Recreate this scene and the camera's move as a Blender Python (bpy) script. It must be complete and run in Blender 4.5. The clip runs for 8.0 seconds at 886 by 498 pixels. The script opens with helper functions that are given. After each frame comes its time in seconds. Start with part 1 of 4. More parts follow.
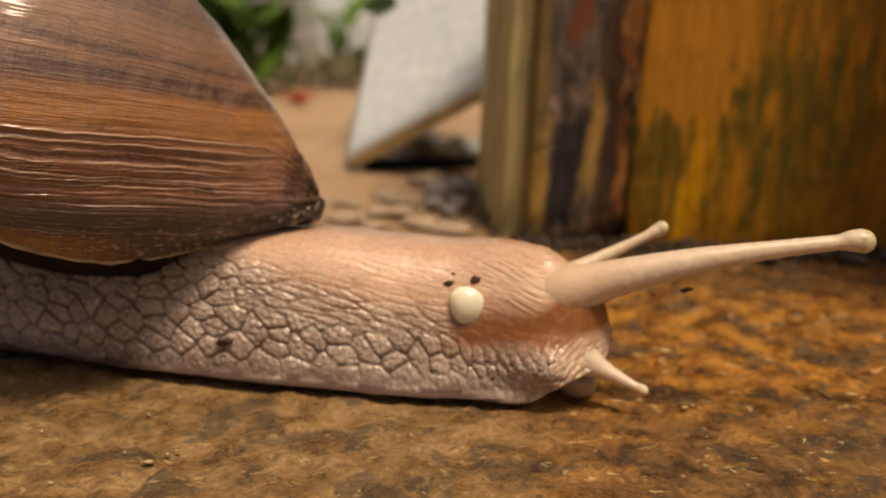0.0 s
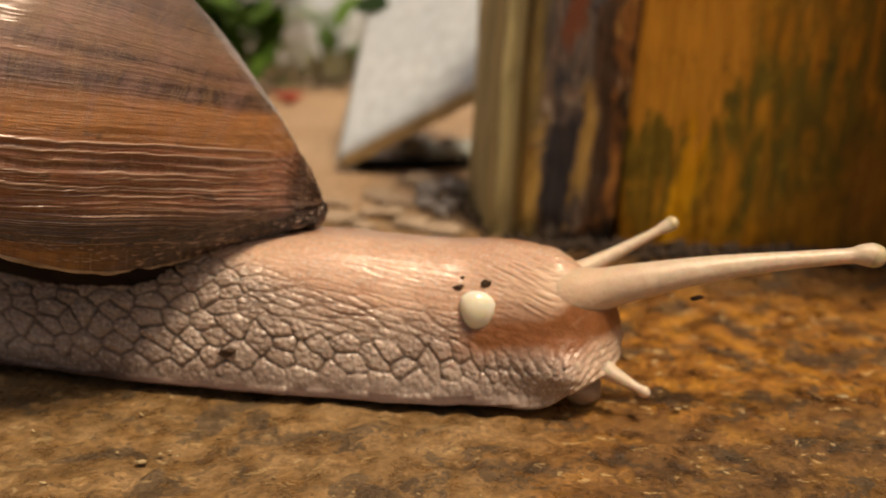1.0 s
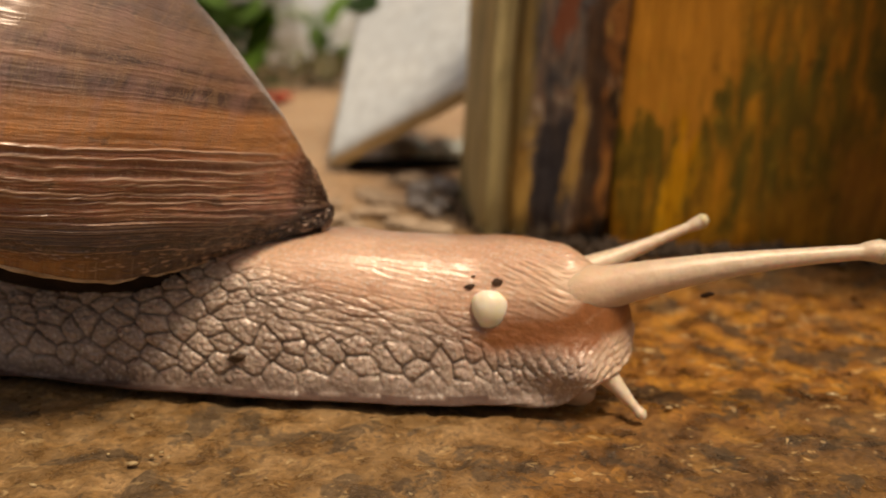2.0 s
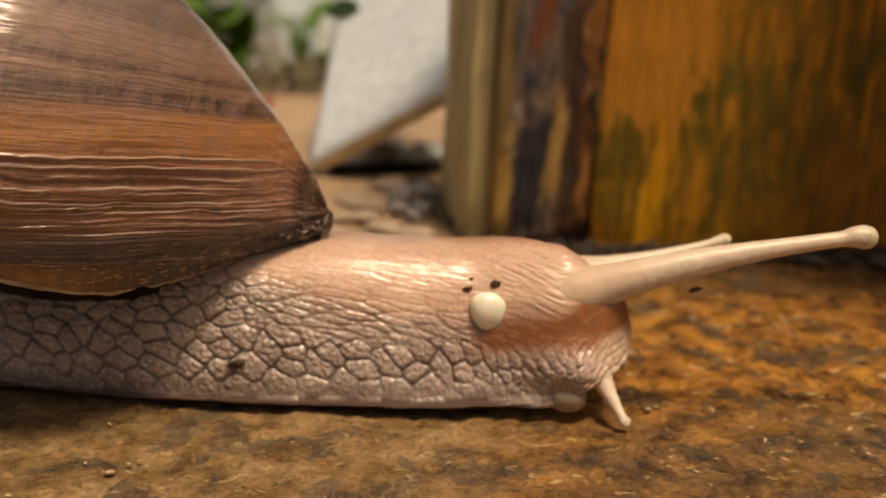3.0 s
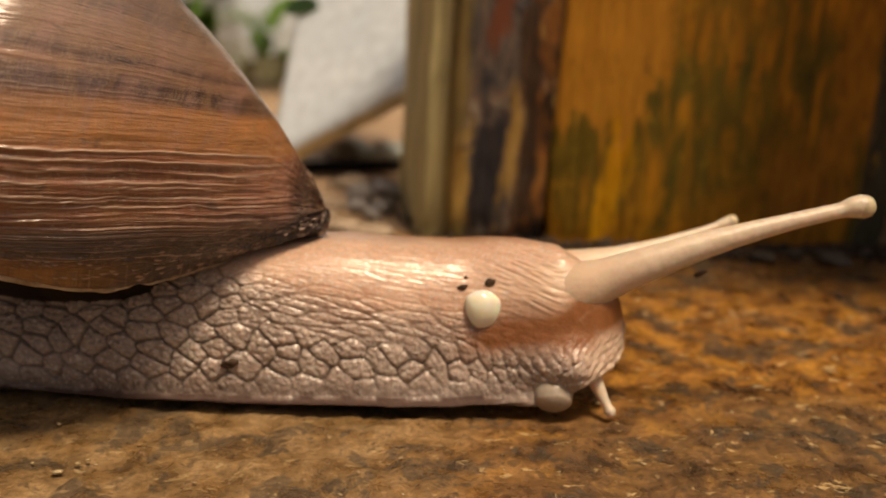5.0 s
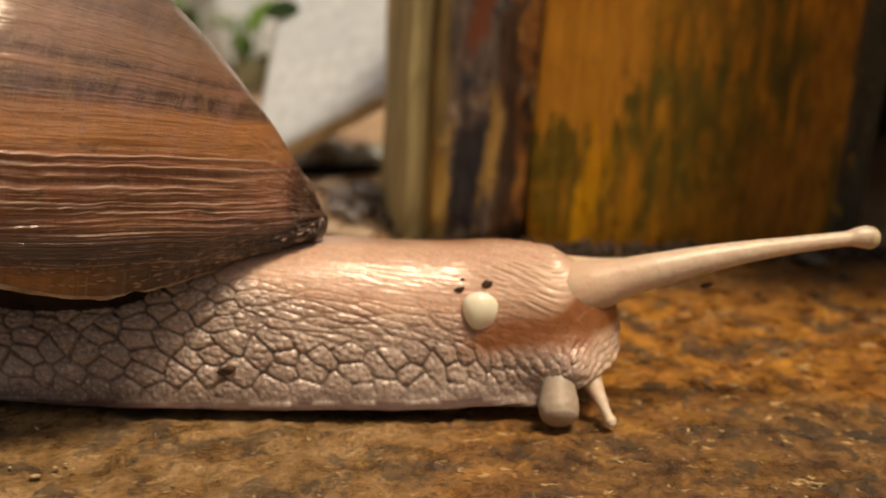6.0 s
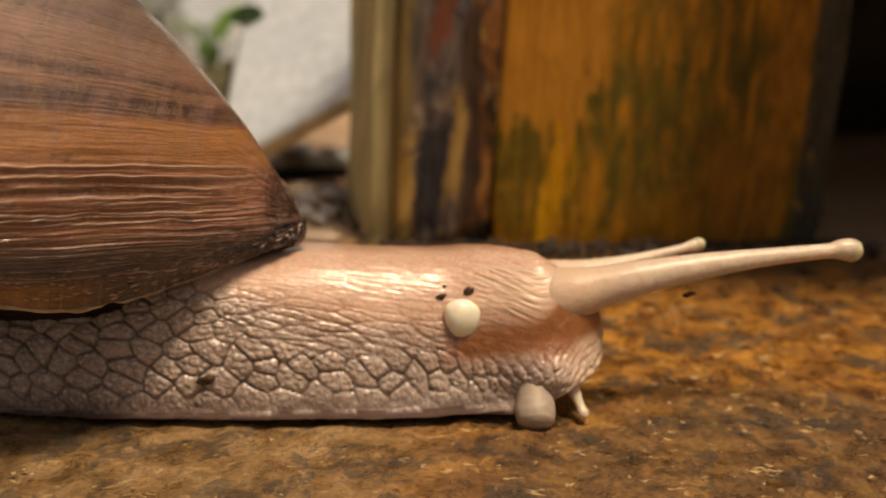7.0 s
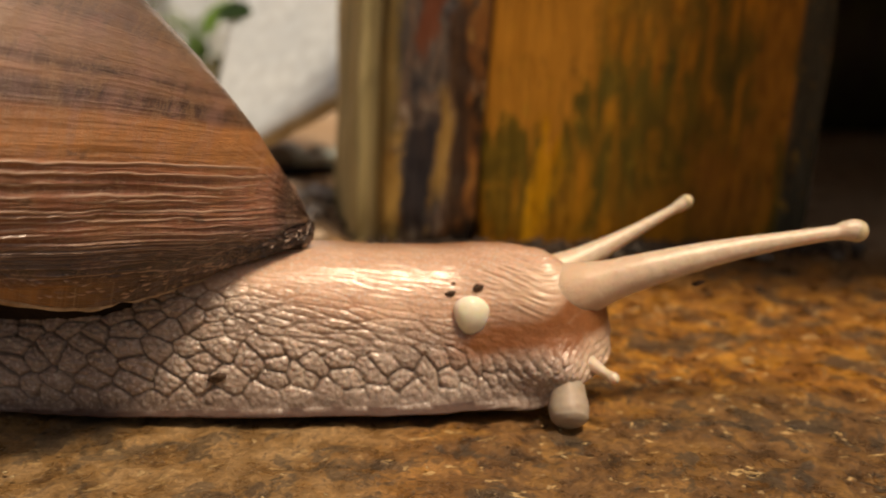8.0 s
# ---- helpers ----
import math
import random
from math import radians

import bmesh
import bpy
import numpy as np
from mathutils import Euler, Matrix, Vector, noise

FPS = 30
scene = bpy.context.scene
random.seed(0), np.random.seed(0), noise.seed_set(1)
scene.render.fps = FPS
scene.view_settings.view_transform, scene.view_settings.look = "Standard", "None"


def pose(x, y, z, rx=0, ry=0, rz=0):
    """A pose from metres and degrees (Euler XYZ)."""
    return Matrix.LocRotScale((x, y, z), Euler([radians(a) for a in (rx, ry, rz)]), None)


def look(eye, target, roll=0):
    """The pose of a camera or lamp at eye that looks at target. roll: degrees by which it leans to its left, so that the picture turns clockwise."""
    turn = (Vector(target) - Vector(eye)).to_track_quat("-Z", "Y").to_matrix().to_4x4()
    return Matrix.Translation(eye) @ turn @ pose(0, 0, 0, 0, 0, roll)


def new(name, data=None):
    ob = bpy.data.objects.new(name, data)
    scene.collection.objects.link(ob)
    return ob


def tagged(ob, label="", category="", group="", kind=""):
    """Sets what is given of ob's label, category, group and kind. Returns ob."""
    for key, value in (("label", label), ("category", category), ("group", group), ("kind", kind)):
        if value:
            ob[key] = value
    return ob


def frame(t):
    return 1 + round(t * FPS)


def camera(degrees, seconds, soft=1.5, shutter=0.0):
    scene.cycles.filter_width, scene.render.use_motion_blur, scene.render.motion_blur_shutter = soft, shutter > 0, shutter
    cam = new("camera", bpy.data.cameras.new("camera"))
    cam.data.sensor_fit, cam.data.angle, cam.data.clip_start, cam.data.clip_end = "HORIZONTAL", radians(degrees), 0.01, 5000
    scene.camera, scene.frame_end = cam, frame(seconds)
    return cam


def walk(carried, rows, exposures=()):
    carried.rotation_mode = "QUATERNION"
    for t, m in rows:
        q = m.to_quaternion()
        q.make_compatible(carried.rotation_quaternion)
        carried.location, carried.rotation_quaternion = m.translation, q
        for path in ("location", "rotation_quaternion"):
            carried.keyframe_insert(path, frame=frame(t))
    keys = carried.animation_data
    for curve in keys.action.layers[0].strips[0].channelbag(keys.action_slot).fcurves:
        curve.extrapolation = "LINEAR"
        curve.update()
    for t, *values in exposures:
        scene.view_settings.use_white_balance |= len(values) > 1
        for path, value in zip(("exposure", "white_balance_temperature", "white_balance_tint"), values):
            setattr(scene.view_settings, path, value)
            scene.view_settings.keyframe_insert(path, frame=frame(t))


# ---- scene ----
cam = camera(52.5, 8.0, soft=1.6)

PATH = [
    (0, (0.019, 0.011, 0.061), (-0.048, 1.957, -0.397), 1.1),
    (0.5, (0.018, 0.011, 0.061), (-0.03, 1.958, -0.394), 1.5),
    (1, (0.018, 0.011, 0.061), (-0.024, 1.958, -0.395), 1.6),
    (1.5, (0.018, 0.011, 0.061), (-0.013, 1.958, -0.397), 1.6),
    (3, (0.019, 0.011, 0.061), (0.031, 1.96, -0.385), 1.2),
    (3.5, (0.021, 0.01, 0.061), (0.078, 1.959, -0.382), 1.2),
    (4, (0.021, 0.01, 0.061), (0.1, 1.958, -0.385), 1.4),
    (4.5, (0.021, 0.01, 0.061), (0.104, 1.957, -0.387), 1.5),
    (6, (0.022, 0.009, 0.061), (0.149, 1.956, -0.379), 1.4),
    (6.5, (0.023, 0.008, 0.061), (0.178, 1.955, -0.372), 1.2),
    (7, (0.024, 0.008, 0.06), (0.211, 1.953, -0.368), 0.8),
    (7.5, (0.025, 0.008, 0.061), (0.219, 1.952, -0.367), 0.7),
    (8, (0.025, 0.008, 0.061), (0.235, 1.949, -0.375), 1.1),
]
walk(cam, [(t, look(eye, target, roll)) for t, eye, target, roll in PATH], exposures=[(0, -0.14, 8900, 19), (8, -0.14, 8900, 19)])
# a phone lens held close: the snail's flank is sharp, the garden soft
cam.data.dof.use_dof = True
cam.data.dof.focus_distance = 0.131
cam.data.dof.aperture_fstop = 15.0

# ---- light: a bright overcast day ----
SUN_ELEV, SUN_AZIM = 70.0, 143.0   # azimuth counted from +y towards +x
world = bpy.data.worlds.new("overcast_sky")
scene.world = world
world.use_nodes = True
wn = world.node_tree
sky = wn.nodes.new("ShaderNodeTexSky")
sky.sky_type, sky.sun_disc = "NISHITA", False
sky.sun_elevation, sky.sun_rotation = radians(SUN_ELEV), radians(SUN_AZIM)
sky.air_density, sky.dust_density, sky.ozone_density = 1.0, 6.0, 0.5
wn.links.new(sky.outputs[0], wn.nodes["Background"].inputs[0])
wn.nodes["Background"].inputs[1].default_value = 0.056
sun = new("sun", bpy.data.lights.new("sun", "SUN"))
sun.data.energy, sun.data.angle, sun.data.color = 3.0, radians(14), (1.0, 0.92, 0.80)
a, e = radians(SUN_AZIM), radians(SUN_ELEV)
sun.matrix_world = look((math.sin(a) * math.cos(e) * 3, math.cos(a) * math.cos(e) * 3, math.sin(e) * 3), (0, 0, 0))


# ---- numeric noise ----
def hash2(i, j, k=0):
    h = (i.astype(np.int64) * 374761393 + j.astype(np.int64) * 668265263 + k * 2147483647) & 0x7FFFFFFF
    h = ((h ^ (h >> 13)) * 1274126177) & 0x7FFFFFFF
    return ((h ^ (h >> 16)) & 0xFFFF) / 65535.0


def vnoise(x, y, k=0):
    """Smooth value noise, 0 to 1."""
    i, j = np.floor(x), np.floor(y)
    u, v = x - i, y - j
    u, v = u * u * (3 - 2 * u), v * v * (3 - 2 * v)
    a0, a1 = hash2(i, j, k), hash2(i + 1, j, k)
    b0, b1 = hash2(i, j + 1, k), hash2(i + 1, j + 1, k)
    return (a0 * (1 - u) + a1 * u) * (1 - v) + (b0 * (1 - u) + b1 * u) * v


def fbm(x, y, octaves=4, k=0):
    total, amp, norm = 0.0, 1.0, 0.0
    for o in range(octaves):
        total = total + amp * vnoise(x * 2 ** o, y * 2 ** o, k + o)
        norm += amp
        amp *= 0.5
    return total / norm


def cells(x, y, jitter=0.8, k=0, flat=1.0):
    """Distances to the nearest and second nearest of a jittered lattice, and the nearest one's own number."""
    i, j = np.floor(x), np.floor(y)
    f1, f2, who = np.full(x.shape, 9.0), np.full(x.shape, 9.0), np.zeros(x.shape)
    for di in (-1, 0, 1):
        for dj in (-1, 0, 1) if flat > 0.9 else (-2, -1, 0, 1, 2):
            ci, cj = i + di, j + dj
            px = ci + 0.5 + jitter * (hash2(ci, cj, k) - 0.5) + 0.5 * (cj % 2)
            px = px - 0.25
            py = cj + 0.5 + jitter * (hash2(ci, cj, k + 7) - 0.5)
            d = np.hypot(x - px, flat * (y - py))
            near = d < f1
            f2 = np.where(near, f1, np.minimum(f2, d))
            who = np.where(near, hash2(ci, cj, k + 11), who)
            f1 = np.where(near, d, f1)
    return f1, f2, who


def step(a, b, x):
    t = np.clip((x - a) / (b - a), 0, 1)
    return t * t * (3 - 2 * t)


def curve(xs, ys, x):
    """A smooth curve through a few control values (monotone cubic)."""
    xs, ys = np.array(xs, float), np.array(ys, float)
    d = np.diff(ys) / np.diff(xs)
    m = np.concatenate([[d[0]], np.where(d[:-1] * d[1:] > 0, 2 * d[:-1] * d[1:] / (d[:-1] + d[1:] + 1e-12), 0), [d[-1]]])
    i = np.clip(np.searchsorted(xs, x) - 1, 0, len(xs) - 2)
    h = xs[i + 1] - xs[i]
    t = np.clip((x - xs[i]) / h, 0, 1)
    return ((2 * t ** 3 - 3 * t ** 2 + 1) * ys[i] + (t ** 3 - 2 * t ** 2 + t) * h * m[i]
            + (-2 * t ** 3 + 3 * t ** 2) * ys[i + 1] + (t ** 3 - t ** 2) * h * m[i + 1])


# ---- mesh helpers ----
def grid_mesh(name, p, uv=None, floats=None, wrap=False, smooth=True):
    """A mesh from a grid of places p[i, j]; wrap closes it along j."""
    nu, nv = p.shape[:2]
    idx = np.arange(nu * nv).reshape(nu, nv)
    b = np.roll(idx, -1, axis=1) if wrap else idx[:, 1:]
    a0 = idx if wrap else idx[:, :-1]
    quads = np.stack([a0[:-1], b[:-1], b[1:], a0[1:]], axis=-1).reshape(-1, 4)
    me = bpy.data.meshes.new(name)
    me.vertices.add(nu * nv)
    me.vertices.foreach_set("co", p.reshape(-1).astype(np.float32))
    me.loops.add(quads.size)
    me.loops.foreach_set("vertex_index", quads.reshape(-1).astype(np.int32))
    me.polygons.add(len(quads))
    me.polygons.foreach_set("loop_start", np.arange(0, quads.size, 4, dtype=np.int32))
    me.update(calc_edges=True)
    if smooth:
        me.polygons.foreach_set("use_smooth", np.ones(len(quads), dtype=bool))
    if uv is not None:
        layer = me.uv_layers.new(name="UVMap")
        layer.data.foreach_set("uv", uv.reshape(-1, 2)[quads.reshape(-1)].reshape(-1).astype(np.float32))
    for key, value in (floats or {}).items():
        me.attributes.new(key, "FLOAT", "POINT").data.foreach_set("value", value.reshape(-1).astype(np.float32))
    me.validate()
    return me


def normals_of(p, wrap=False):
    du = np.gradient(p, axis=0)
    if wrap:
        dv = np.roll(p, -1, axis=1) - np.roll(p, 1, axis=1)
    else:
        dv = np.gradient(p, axis=1)
    n = np.cross(du, dv)
    return n / (np.linalg.norm(n, axis=2, keepdims=True) + 1e-12)


def put(name, me, material, parent=None, label=""):
    ob = new(name, me)
    ob.parent = parent
    if material:
        me.materials.append(material)
    if label:
        ob["label"] = label
    return ob


def part(name, bm, material, parent, label=""):
    me = bpy.data.meshes.new(name)
    bm.to_mesh(me)
    bm.free()
    for poly in me.polygons:
        poly.use_smooth = True
    return put(name, me, material, parent, label)


def thing(name, label, category, group="", kind="", at=None):
    ob = new(name)
    ob.empty_display_size = 0.01
    if at is not None:
        ob.matrix_world = at
    return tagged(ob, label, category, group, kind)


# ---- materials ----
def material(name, rough=0.6, spec=0.5):
    m = bpy.data.materials.new(name)
    m.use_nodes = True
    nt = m.node_tree
    b = nt.nodes["Principled BSDF"]
    b.inputs["Roughness"].default_value = rough
    b.inputs["Specular IOR Level"].default_value = spec
    return m, nt, b


def node(nt, kind, **inputs):
    n = nt.nodes.new(kind)
    for key, value in inputs.items():
        n.inputs[key.replace("_", " ")].default_value = value
    return n


def coords(nt, source="Object", scale=(1, 1, 1)):
    tc = nt.nodes.new("ShaderNodeTexCoord")
    mp = nt.nodes.new("ShaderNodeMapping")
    mp.inputs["Scale"].default_value = scale
    nt.links.new(tc.outputs[source], mp.inputs["Vector"])
    return mp.outputs[0]


def noise_tex(nt, vec, scale, detail=6.0, rough=0.6, distortion=0.0):
    n = nt.nodes.new("ShaderNodeTexNoise")
    n.inputs["Scale"].default_value, n.inputs["Detail"].default_value = scale, detail
    n.inputs["Roughness"].default_value, n.inputs["Distortion"].default_value = rough, distortion
    nt.links.new(vec, n.inputs["Vector"])
    return n.outputs["Fac"]


def ramp(nt, fac, stops):
    r = nt.nodes.new("ShaderNodeValToRGB")
    els = r.color_ramp.elements
    while len(els) < len(stops):
        els.new(0.5)
    for el, (at, col) in zip(els, stops):
        el.position = at
        el.color = (*col, 1) if len(col) == 3 else col
    nt.links.new(fac, r.inputs[0])
    return r.outputs[0]


def grey(a):
    return (a, a, a)


def mix(nt, fac, a, b, blend="MIX"):
    n = nt.nodes.new("ShaderNodeMix")
    n.data_type, n.blend_type = "RGBA", blend
    for sock, value in ((n.inputs[0], fac), (n.inputs[6], a), (n.inputs[7], b)):
        if isinstance(value, (int, float)):
            sock.default_value = value
        elif isinstance(value, tuple):
            sock.default_value = (*value, 1)
        else:
            nt.links.new(value, sock)
    return n.outputs[2]


def maths(nt, op, a, b=0.0):
    n = nt.nodes.new("ShaderNodeMath")
    n.operation = op
    for sock, value in zip(n.inputs, (a, b)):
        if isinstance(value, (int, float)):
            sock.default_value = value
        else:
            nt.links.new(value, sock)
    return n.outputs[0]


def attr(nt, name):
    n = nt.nodes.new("ShaderNodeAttribute")
    n.attribute_name = name
    return n.outputs["Fac"]


def bump(nt, b, height, strength, distance):
    n = nt.nodes.new("ShaderNodeBump")
    n.inputs["Strength"].default_value, n.inputs["Distance"].default_value = strength, distance
    nt.links.new(height, n.inputs["Height"])
    if b.inputs["Normal"].is_linked:
        nt.links.new(b.inputs["Normal"].links[0].from_socket, n.inputs["Normal"])
    nt.links.new(n.outputs[0], b.inputs["Normal"])


def mat_skin():
    m, nt, b = material("snail_skin", 0.42, 0.5)
    o = coords(nt)
    fine, broad = noise_tex(nt, o, 900, 4), noise_tex(nt, o, 90, 4)
    flank = ramp(nt, broad, [(0.3, (0.29, 0.215, 0.175)), (0.5, (0.43, 0.335, 0.28)), (0.72, (0.56, 0.455, 0.385))])
    cream = ramp(nt, broad, [(0.3, (0.60, 0.36, 0.245)), (0.7, (0.77, 0.53, 0.39))])
    col = mix(nt, attr(nt, "cream"), flank, cream)
    # mauve foot rim, with the shade low on the flank put into its colour
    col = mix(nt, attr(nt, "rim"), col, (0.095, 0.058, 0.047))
    col = mix(nt, attr(nt, "russet"), col, (0.29, 0.100, 0.026))
    # granular skin, with tiny highlights on the scales painted as pale grains
    grains = ramp(nt, noise_tex(nt, o, 1500, 3, 0.6), [(0.54, grey(0)), (0.62, grey(1))])
    bare = maths(nt, "SUBTRACT", 0.6, maths(nt, "MULTIPLY", maths(nt, "MAXIMUM", attr(nt, "rim"), attr(nt, "russet")), 0.6))
    col = mix(nt, maths(nt, "MULTIPLY", grains, bare), col, (0.68, 0.60, 0.53))
    speck = ramp(nt, fine, [(0.35, grey(0.72)), (0.62, grey(1.12))])
    col = mix(nt, 0.5, col, speck, "MULTIPLY")
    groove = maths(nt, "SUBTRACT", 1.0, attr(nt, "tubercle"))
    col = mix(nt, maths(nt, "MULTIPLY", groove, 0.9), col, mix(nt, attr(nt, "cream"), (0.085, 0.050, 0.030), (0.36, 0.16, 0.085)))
    col = mix(nt, maths(nt, "MULTIPLY", attr(nt, "stem"), maths(nt, "SUBTRACT", 0.95, attr(nt, "russet"))), col, (0.71, 0.525, 0.385))
    nt.links.new(col, b.inputs["Base Color"])
    b.inputs["Coat Weight"].default_value, b.inputs["Coat Roughness"].default_value = 0.30, 0.26
    wet = maths(nt, "MULTIPLY", ramp(nt, attr(nt, "cream"), [(0.1, grey(0.75)), (0.8, grey(0.85))]), maths(nt, "SUBTRACT", 1.0, maths(nt, "MAXIMUM", attr(nt, "rim"), attr(nt, "stem"))))
    nt.links.new(wet, b.inputs["Coat Weight"])
    b.inputs["Subsurface Weight"].default_value = 0.25
    b.inputs["Subsurface Radius"].default_value = (1.0, 0.45, 0.25)
    b.inputs["Subsurface Scale"].default_value = 0.0018
    nt.links.new(maths(nt, "ADD", ramp(nt, fine, [(0.3, grey(0.28)), (0.7, grey(0.50))]), maths(nt, "MULTIPLY", attr(nt, "rim"), 0.3)), b.inputs["Roughness"])
    nt.links.new(maths(nt, "SUBTRACT", 0.5, maths(nt, "MULTIPLY", attr(nt, "rim"), 0.35)), b.inputs["Specular IOR Level"])
    scaly = maths(nt, "SUBTRACT", 1.0, maths(nt, "MULTIPLY", attr(nt, "cream"), 0.7))
    bump(nt, b, maths(nt, "MULTIPLY", noise_tex(nt, o, 420, 5, 0.65), scaly), 0.42, 0.0008)
    bump(nt, b, maths(nt, "MULTIPLY", fine, scaly), 0.38, 0.0004)
    return m


def mat_soft(name, base, tip, rough=0.35, deep=0.45, scatter=0.0028, relief=0.45):
    """Translucent tentacle skin."""
    m, nt, b = material(name, rough, 0.5)
    o = coords(nt)
    n = noise_tex(nt, o, 700, 4)
    col = ramp(nt, n, [(0.3, base), (0.7, tip)])
    col = mix(nt, attr(nt, "root"), col, (0.71, 0.525, 0.385))
    col = mix(nt, maths(nt, "MULTIPLY", attr(nt, "blush"), 0.85), col, (0.33, 0.125, 0.042))
    nt.links.new(col, b.inputs["Base Color"])
    b.inputs["Subsurface Weight"].default_value = deep
    b.inputs["Subsurface Radius"].default_value = (1.0, 0.5, 0.28)
    b.inputs["Subsurface Scale"].default_value = scatter
    b.inputs["Coat Weight"].default_value, b.inputs["Coat Roughness"].default_value = 0.15, 0.3
    bump(nt, b, n, relief, 0.0004)
    return m


def mat_plain(name, dark, light, scale, rough=0.6, relief=0.4, depth=0.001, spec=0.4):
    m, nt, b = material(name, rough, spec)
    o = coords(nt)
    n, f = noise_tex(nt, o, scale), noise_tex(nt, o, scale * 6, 5)
    col = ramp(nt, n, [(0.3, dark), (0.7, light)])
    col = mix(nt, 0.6, col, ramp(nt, f, [(0.3, grey(0.65)), (0.7, grey(1.15))]), "MULTIPLY")
    nt.links.new(col, b.inputs["Base Color"])
    bump(nt, b, f, relief, depth)
    return m


def mat_shell():
    """Growth bands run along the lip: the ramp goes round the whorl from the lip upward."""
    m, nt, b = material("shell", 0.38, 0.5)
    uv = nt.nodes.new("ShaderNodeUVMap")
    sep = nt.nodes.new("ShaderNodeSeparateXYZ")
    nt.links.new(uv.outputs[0], sep.inputs[0])

    def stretched(su, sv):
        mp = nt.nodes.new("ShaderNodeMapping")
        mp.inputs["Scale"].default_value = (su, sv, 1)
        nt.links.new(uv.outputs[0], mp.inputs["Vector"])
        return mp.outputs[0]

    wob = noise_tex(nt, stretched(7, 5), 1.0, 4)
    fac = maths(nt, "ADD", sep.outputs["X"], maths(nt, "ADD", 0.03, maths(nt, "MULTIPLY", maths(nt, "SUBTRACT", wob, 0.5), 0.022)))
    # upper growth zones are lightened and greyed to paint in the sky's sheen
    zones = ramp(nt, fac, [
        (0.000, (0.34, 0.170, 0.062)), (0.022, (0.27, 0.120, 0.048)), (0.034, (0.075, 0.054, 0.048)), (0.075, (0.150, 0.122, 0.112)),
        (0.105, (0.105, 0.078, 0.070)), (0.130, (0.19, 0.112, 0.082)), (0.150, (0.23, 0.092, 0.054)), (0.213, (0.30, 0.120, 0.062)),
        (0.225, (0.43, 0.190, 0.066)), (0.258, (0.38, 0.165, 0.062)), (0.268, (0.115, 0.060, 0.046)), (0.282, (0.095, 0.052, 0.042)), (0.294, (0.27, 0.145, 0.090)),
        (0.306, (0.085, 0.050, 0.042)), (0.316, (0.22, 0.125, 0.085)), (0.330, (0.29, 0.175, 0.118)), (0.365, (0.16, 0.110, 0.092)), (0.43, (0.28, 0.192, 0.152)), (1.0, (0.25, 0.170, 0.134))])
    lines = noise_tex(nt, stretched(110, 6.0), 1.0, 6, 0.7)
    lines2 = noise_tex(nt, stretched(420, 22.0), 1.0, 4, 0.65)
    rough_zone = ramp(nt, fac, [(0.0, grey(1)), (0.20, grey(1)), (0.24, grey(0.26)), (1.0, grey(0.32))])
    bands = noise_tex(nt, stretched(26, 1.3), 1.0, 4, 0.55)
    col = mix(nt, 0.85, zones, ramp(nt, bands, [(0.32, grey(0.58)), (0.5, grey(1.0)), (0.68, grey(1.38))]), "MULTIPLY")
    col = mix(nt, maths(nt, "MULTIPLY", rough_zone, 0.85), col, ramp(nt, lines, [(0.32, grey(0.50)), (0.5, grey(0.98)), (0.66, grey(1.4))]), "MULTIPLY")
    col = mix(nt, maths(nt, "MULTIPLY", rough_zone, 0.7), col, ramp(nt, lines2, [(0.32, grey(0.5)), (0.66, grey(1.35))]), "MULTIPLY")
    hue = noise_tex(nt, stretched(13, 30), 1.0, 4, 0.6, 0.5)
    col = mix(nt, maths(nt, "MULTIPLY", ramp(nt, hue, [(0.50, grey(0)), (0.64, grey(1))]), 0.40), col, (0.36, 0.20, 0.165))
    col = mix(nt, maths(nt, "MULTIPLY", ramp(nt, hue, [(0.36, grey(1)), (0.48, grey(0))]), 0.25), col, (0.33, 0.180, 0.075))
    # faint upright scratches and brick-red blotches between the ridges
    cross = noise_tex(nt, stretched(9, 42), 1.0, 5, 0.65)
    col = mix(nt, 0.32, col, ramp(nt, cross, [(0.32, grey(0.68)), (0.55, grey(1.05)), (0.72, grey(1.28))]), "MULTIPLY")
    brick = ramp(nt, noise_tex(nt, stretched(48, 15), 1.0, 4, 0.6), [(0.52, grey(0)), (0.62, grey(1))])
    col = mix(nt, maths(nt, "MULTIPLY", maths(nt, "MULTIPLY", brick, rough_zone), 0.45), col, (0.20, 0.070, 0.040))
    scuff = noise_tex(nt, stretched(90, 60), 1.0, 6, 0.75)
    col = mix(nt, 0.4, col, ramp(nt, scuff, [(0.32, grey(0.6)), (0.6, grey(1.12)), (0.75, grey(1.3))]), "MULTIPLY")
    patch = noise_tex(nt, stretched(16, 7), 1.0, 6, 0.65)
    col = mix(nt, maths(nt, "MULTIPLY", ramp(nt, patch, [(0.5, grey(0)), (0.7, grey(1))]), 0.20), col, (0.25, 0.155, 0.100))
    col = mix(nt, maths(nt, "MULTIPLY", attr(nt, "crust"), 0.85), col, ramp(nt, scuff, [(0.35, (0.010, 0.007, 0.007)), (0.56, (0.035, 0.022, 0.019)), (0.68, (0.11, 0.075, 0.055))]))
    crest = ramp(nt, attr(nt, "ridge"), [(0.14, grey(0)), (0.50, grey(1))])
    col = mix(nt, maths(nt, "MULTIPLY", crest, 0.80), col, (0.46, 0.315, 0.235))
    # scuffs, pale flecks and fine cracks across the growth lines
    fleck = ramp(nt, noise_tex(nt, stretched(170, 75), 1.0, 5, 0.7, 0.4), [(0.58, grey(0)), (0.66, grey(1))])
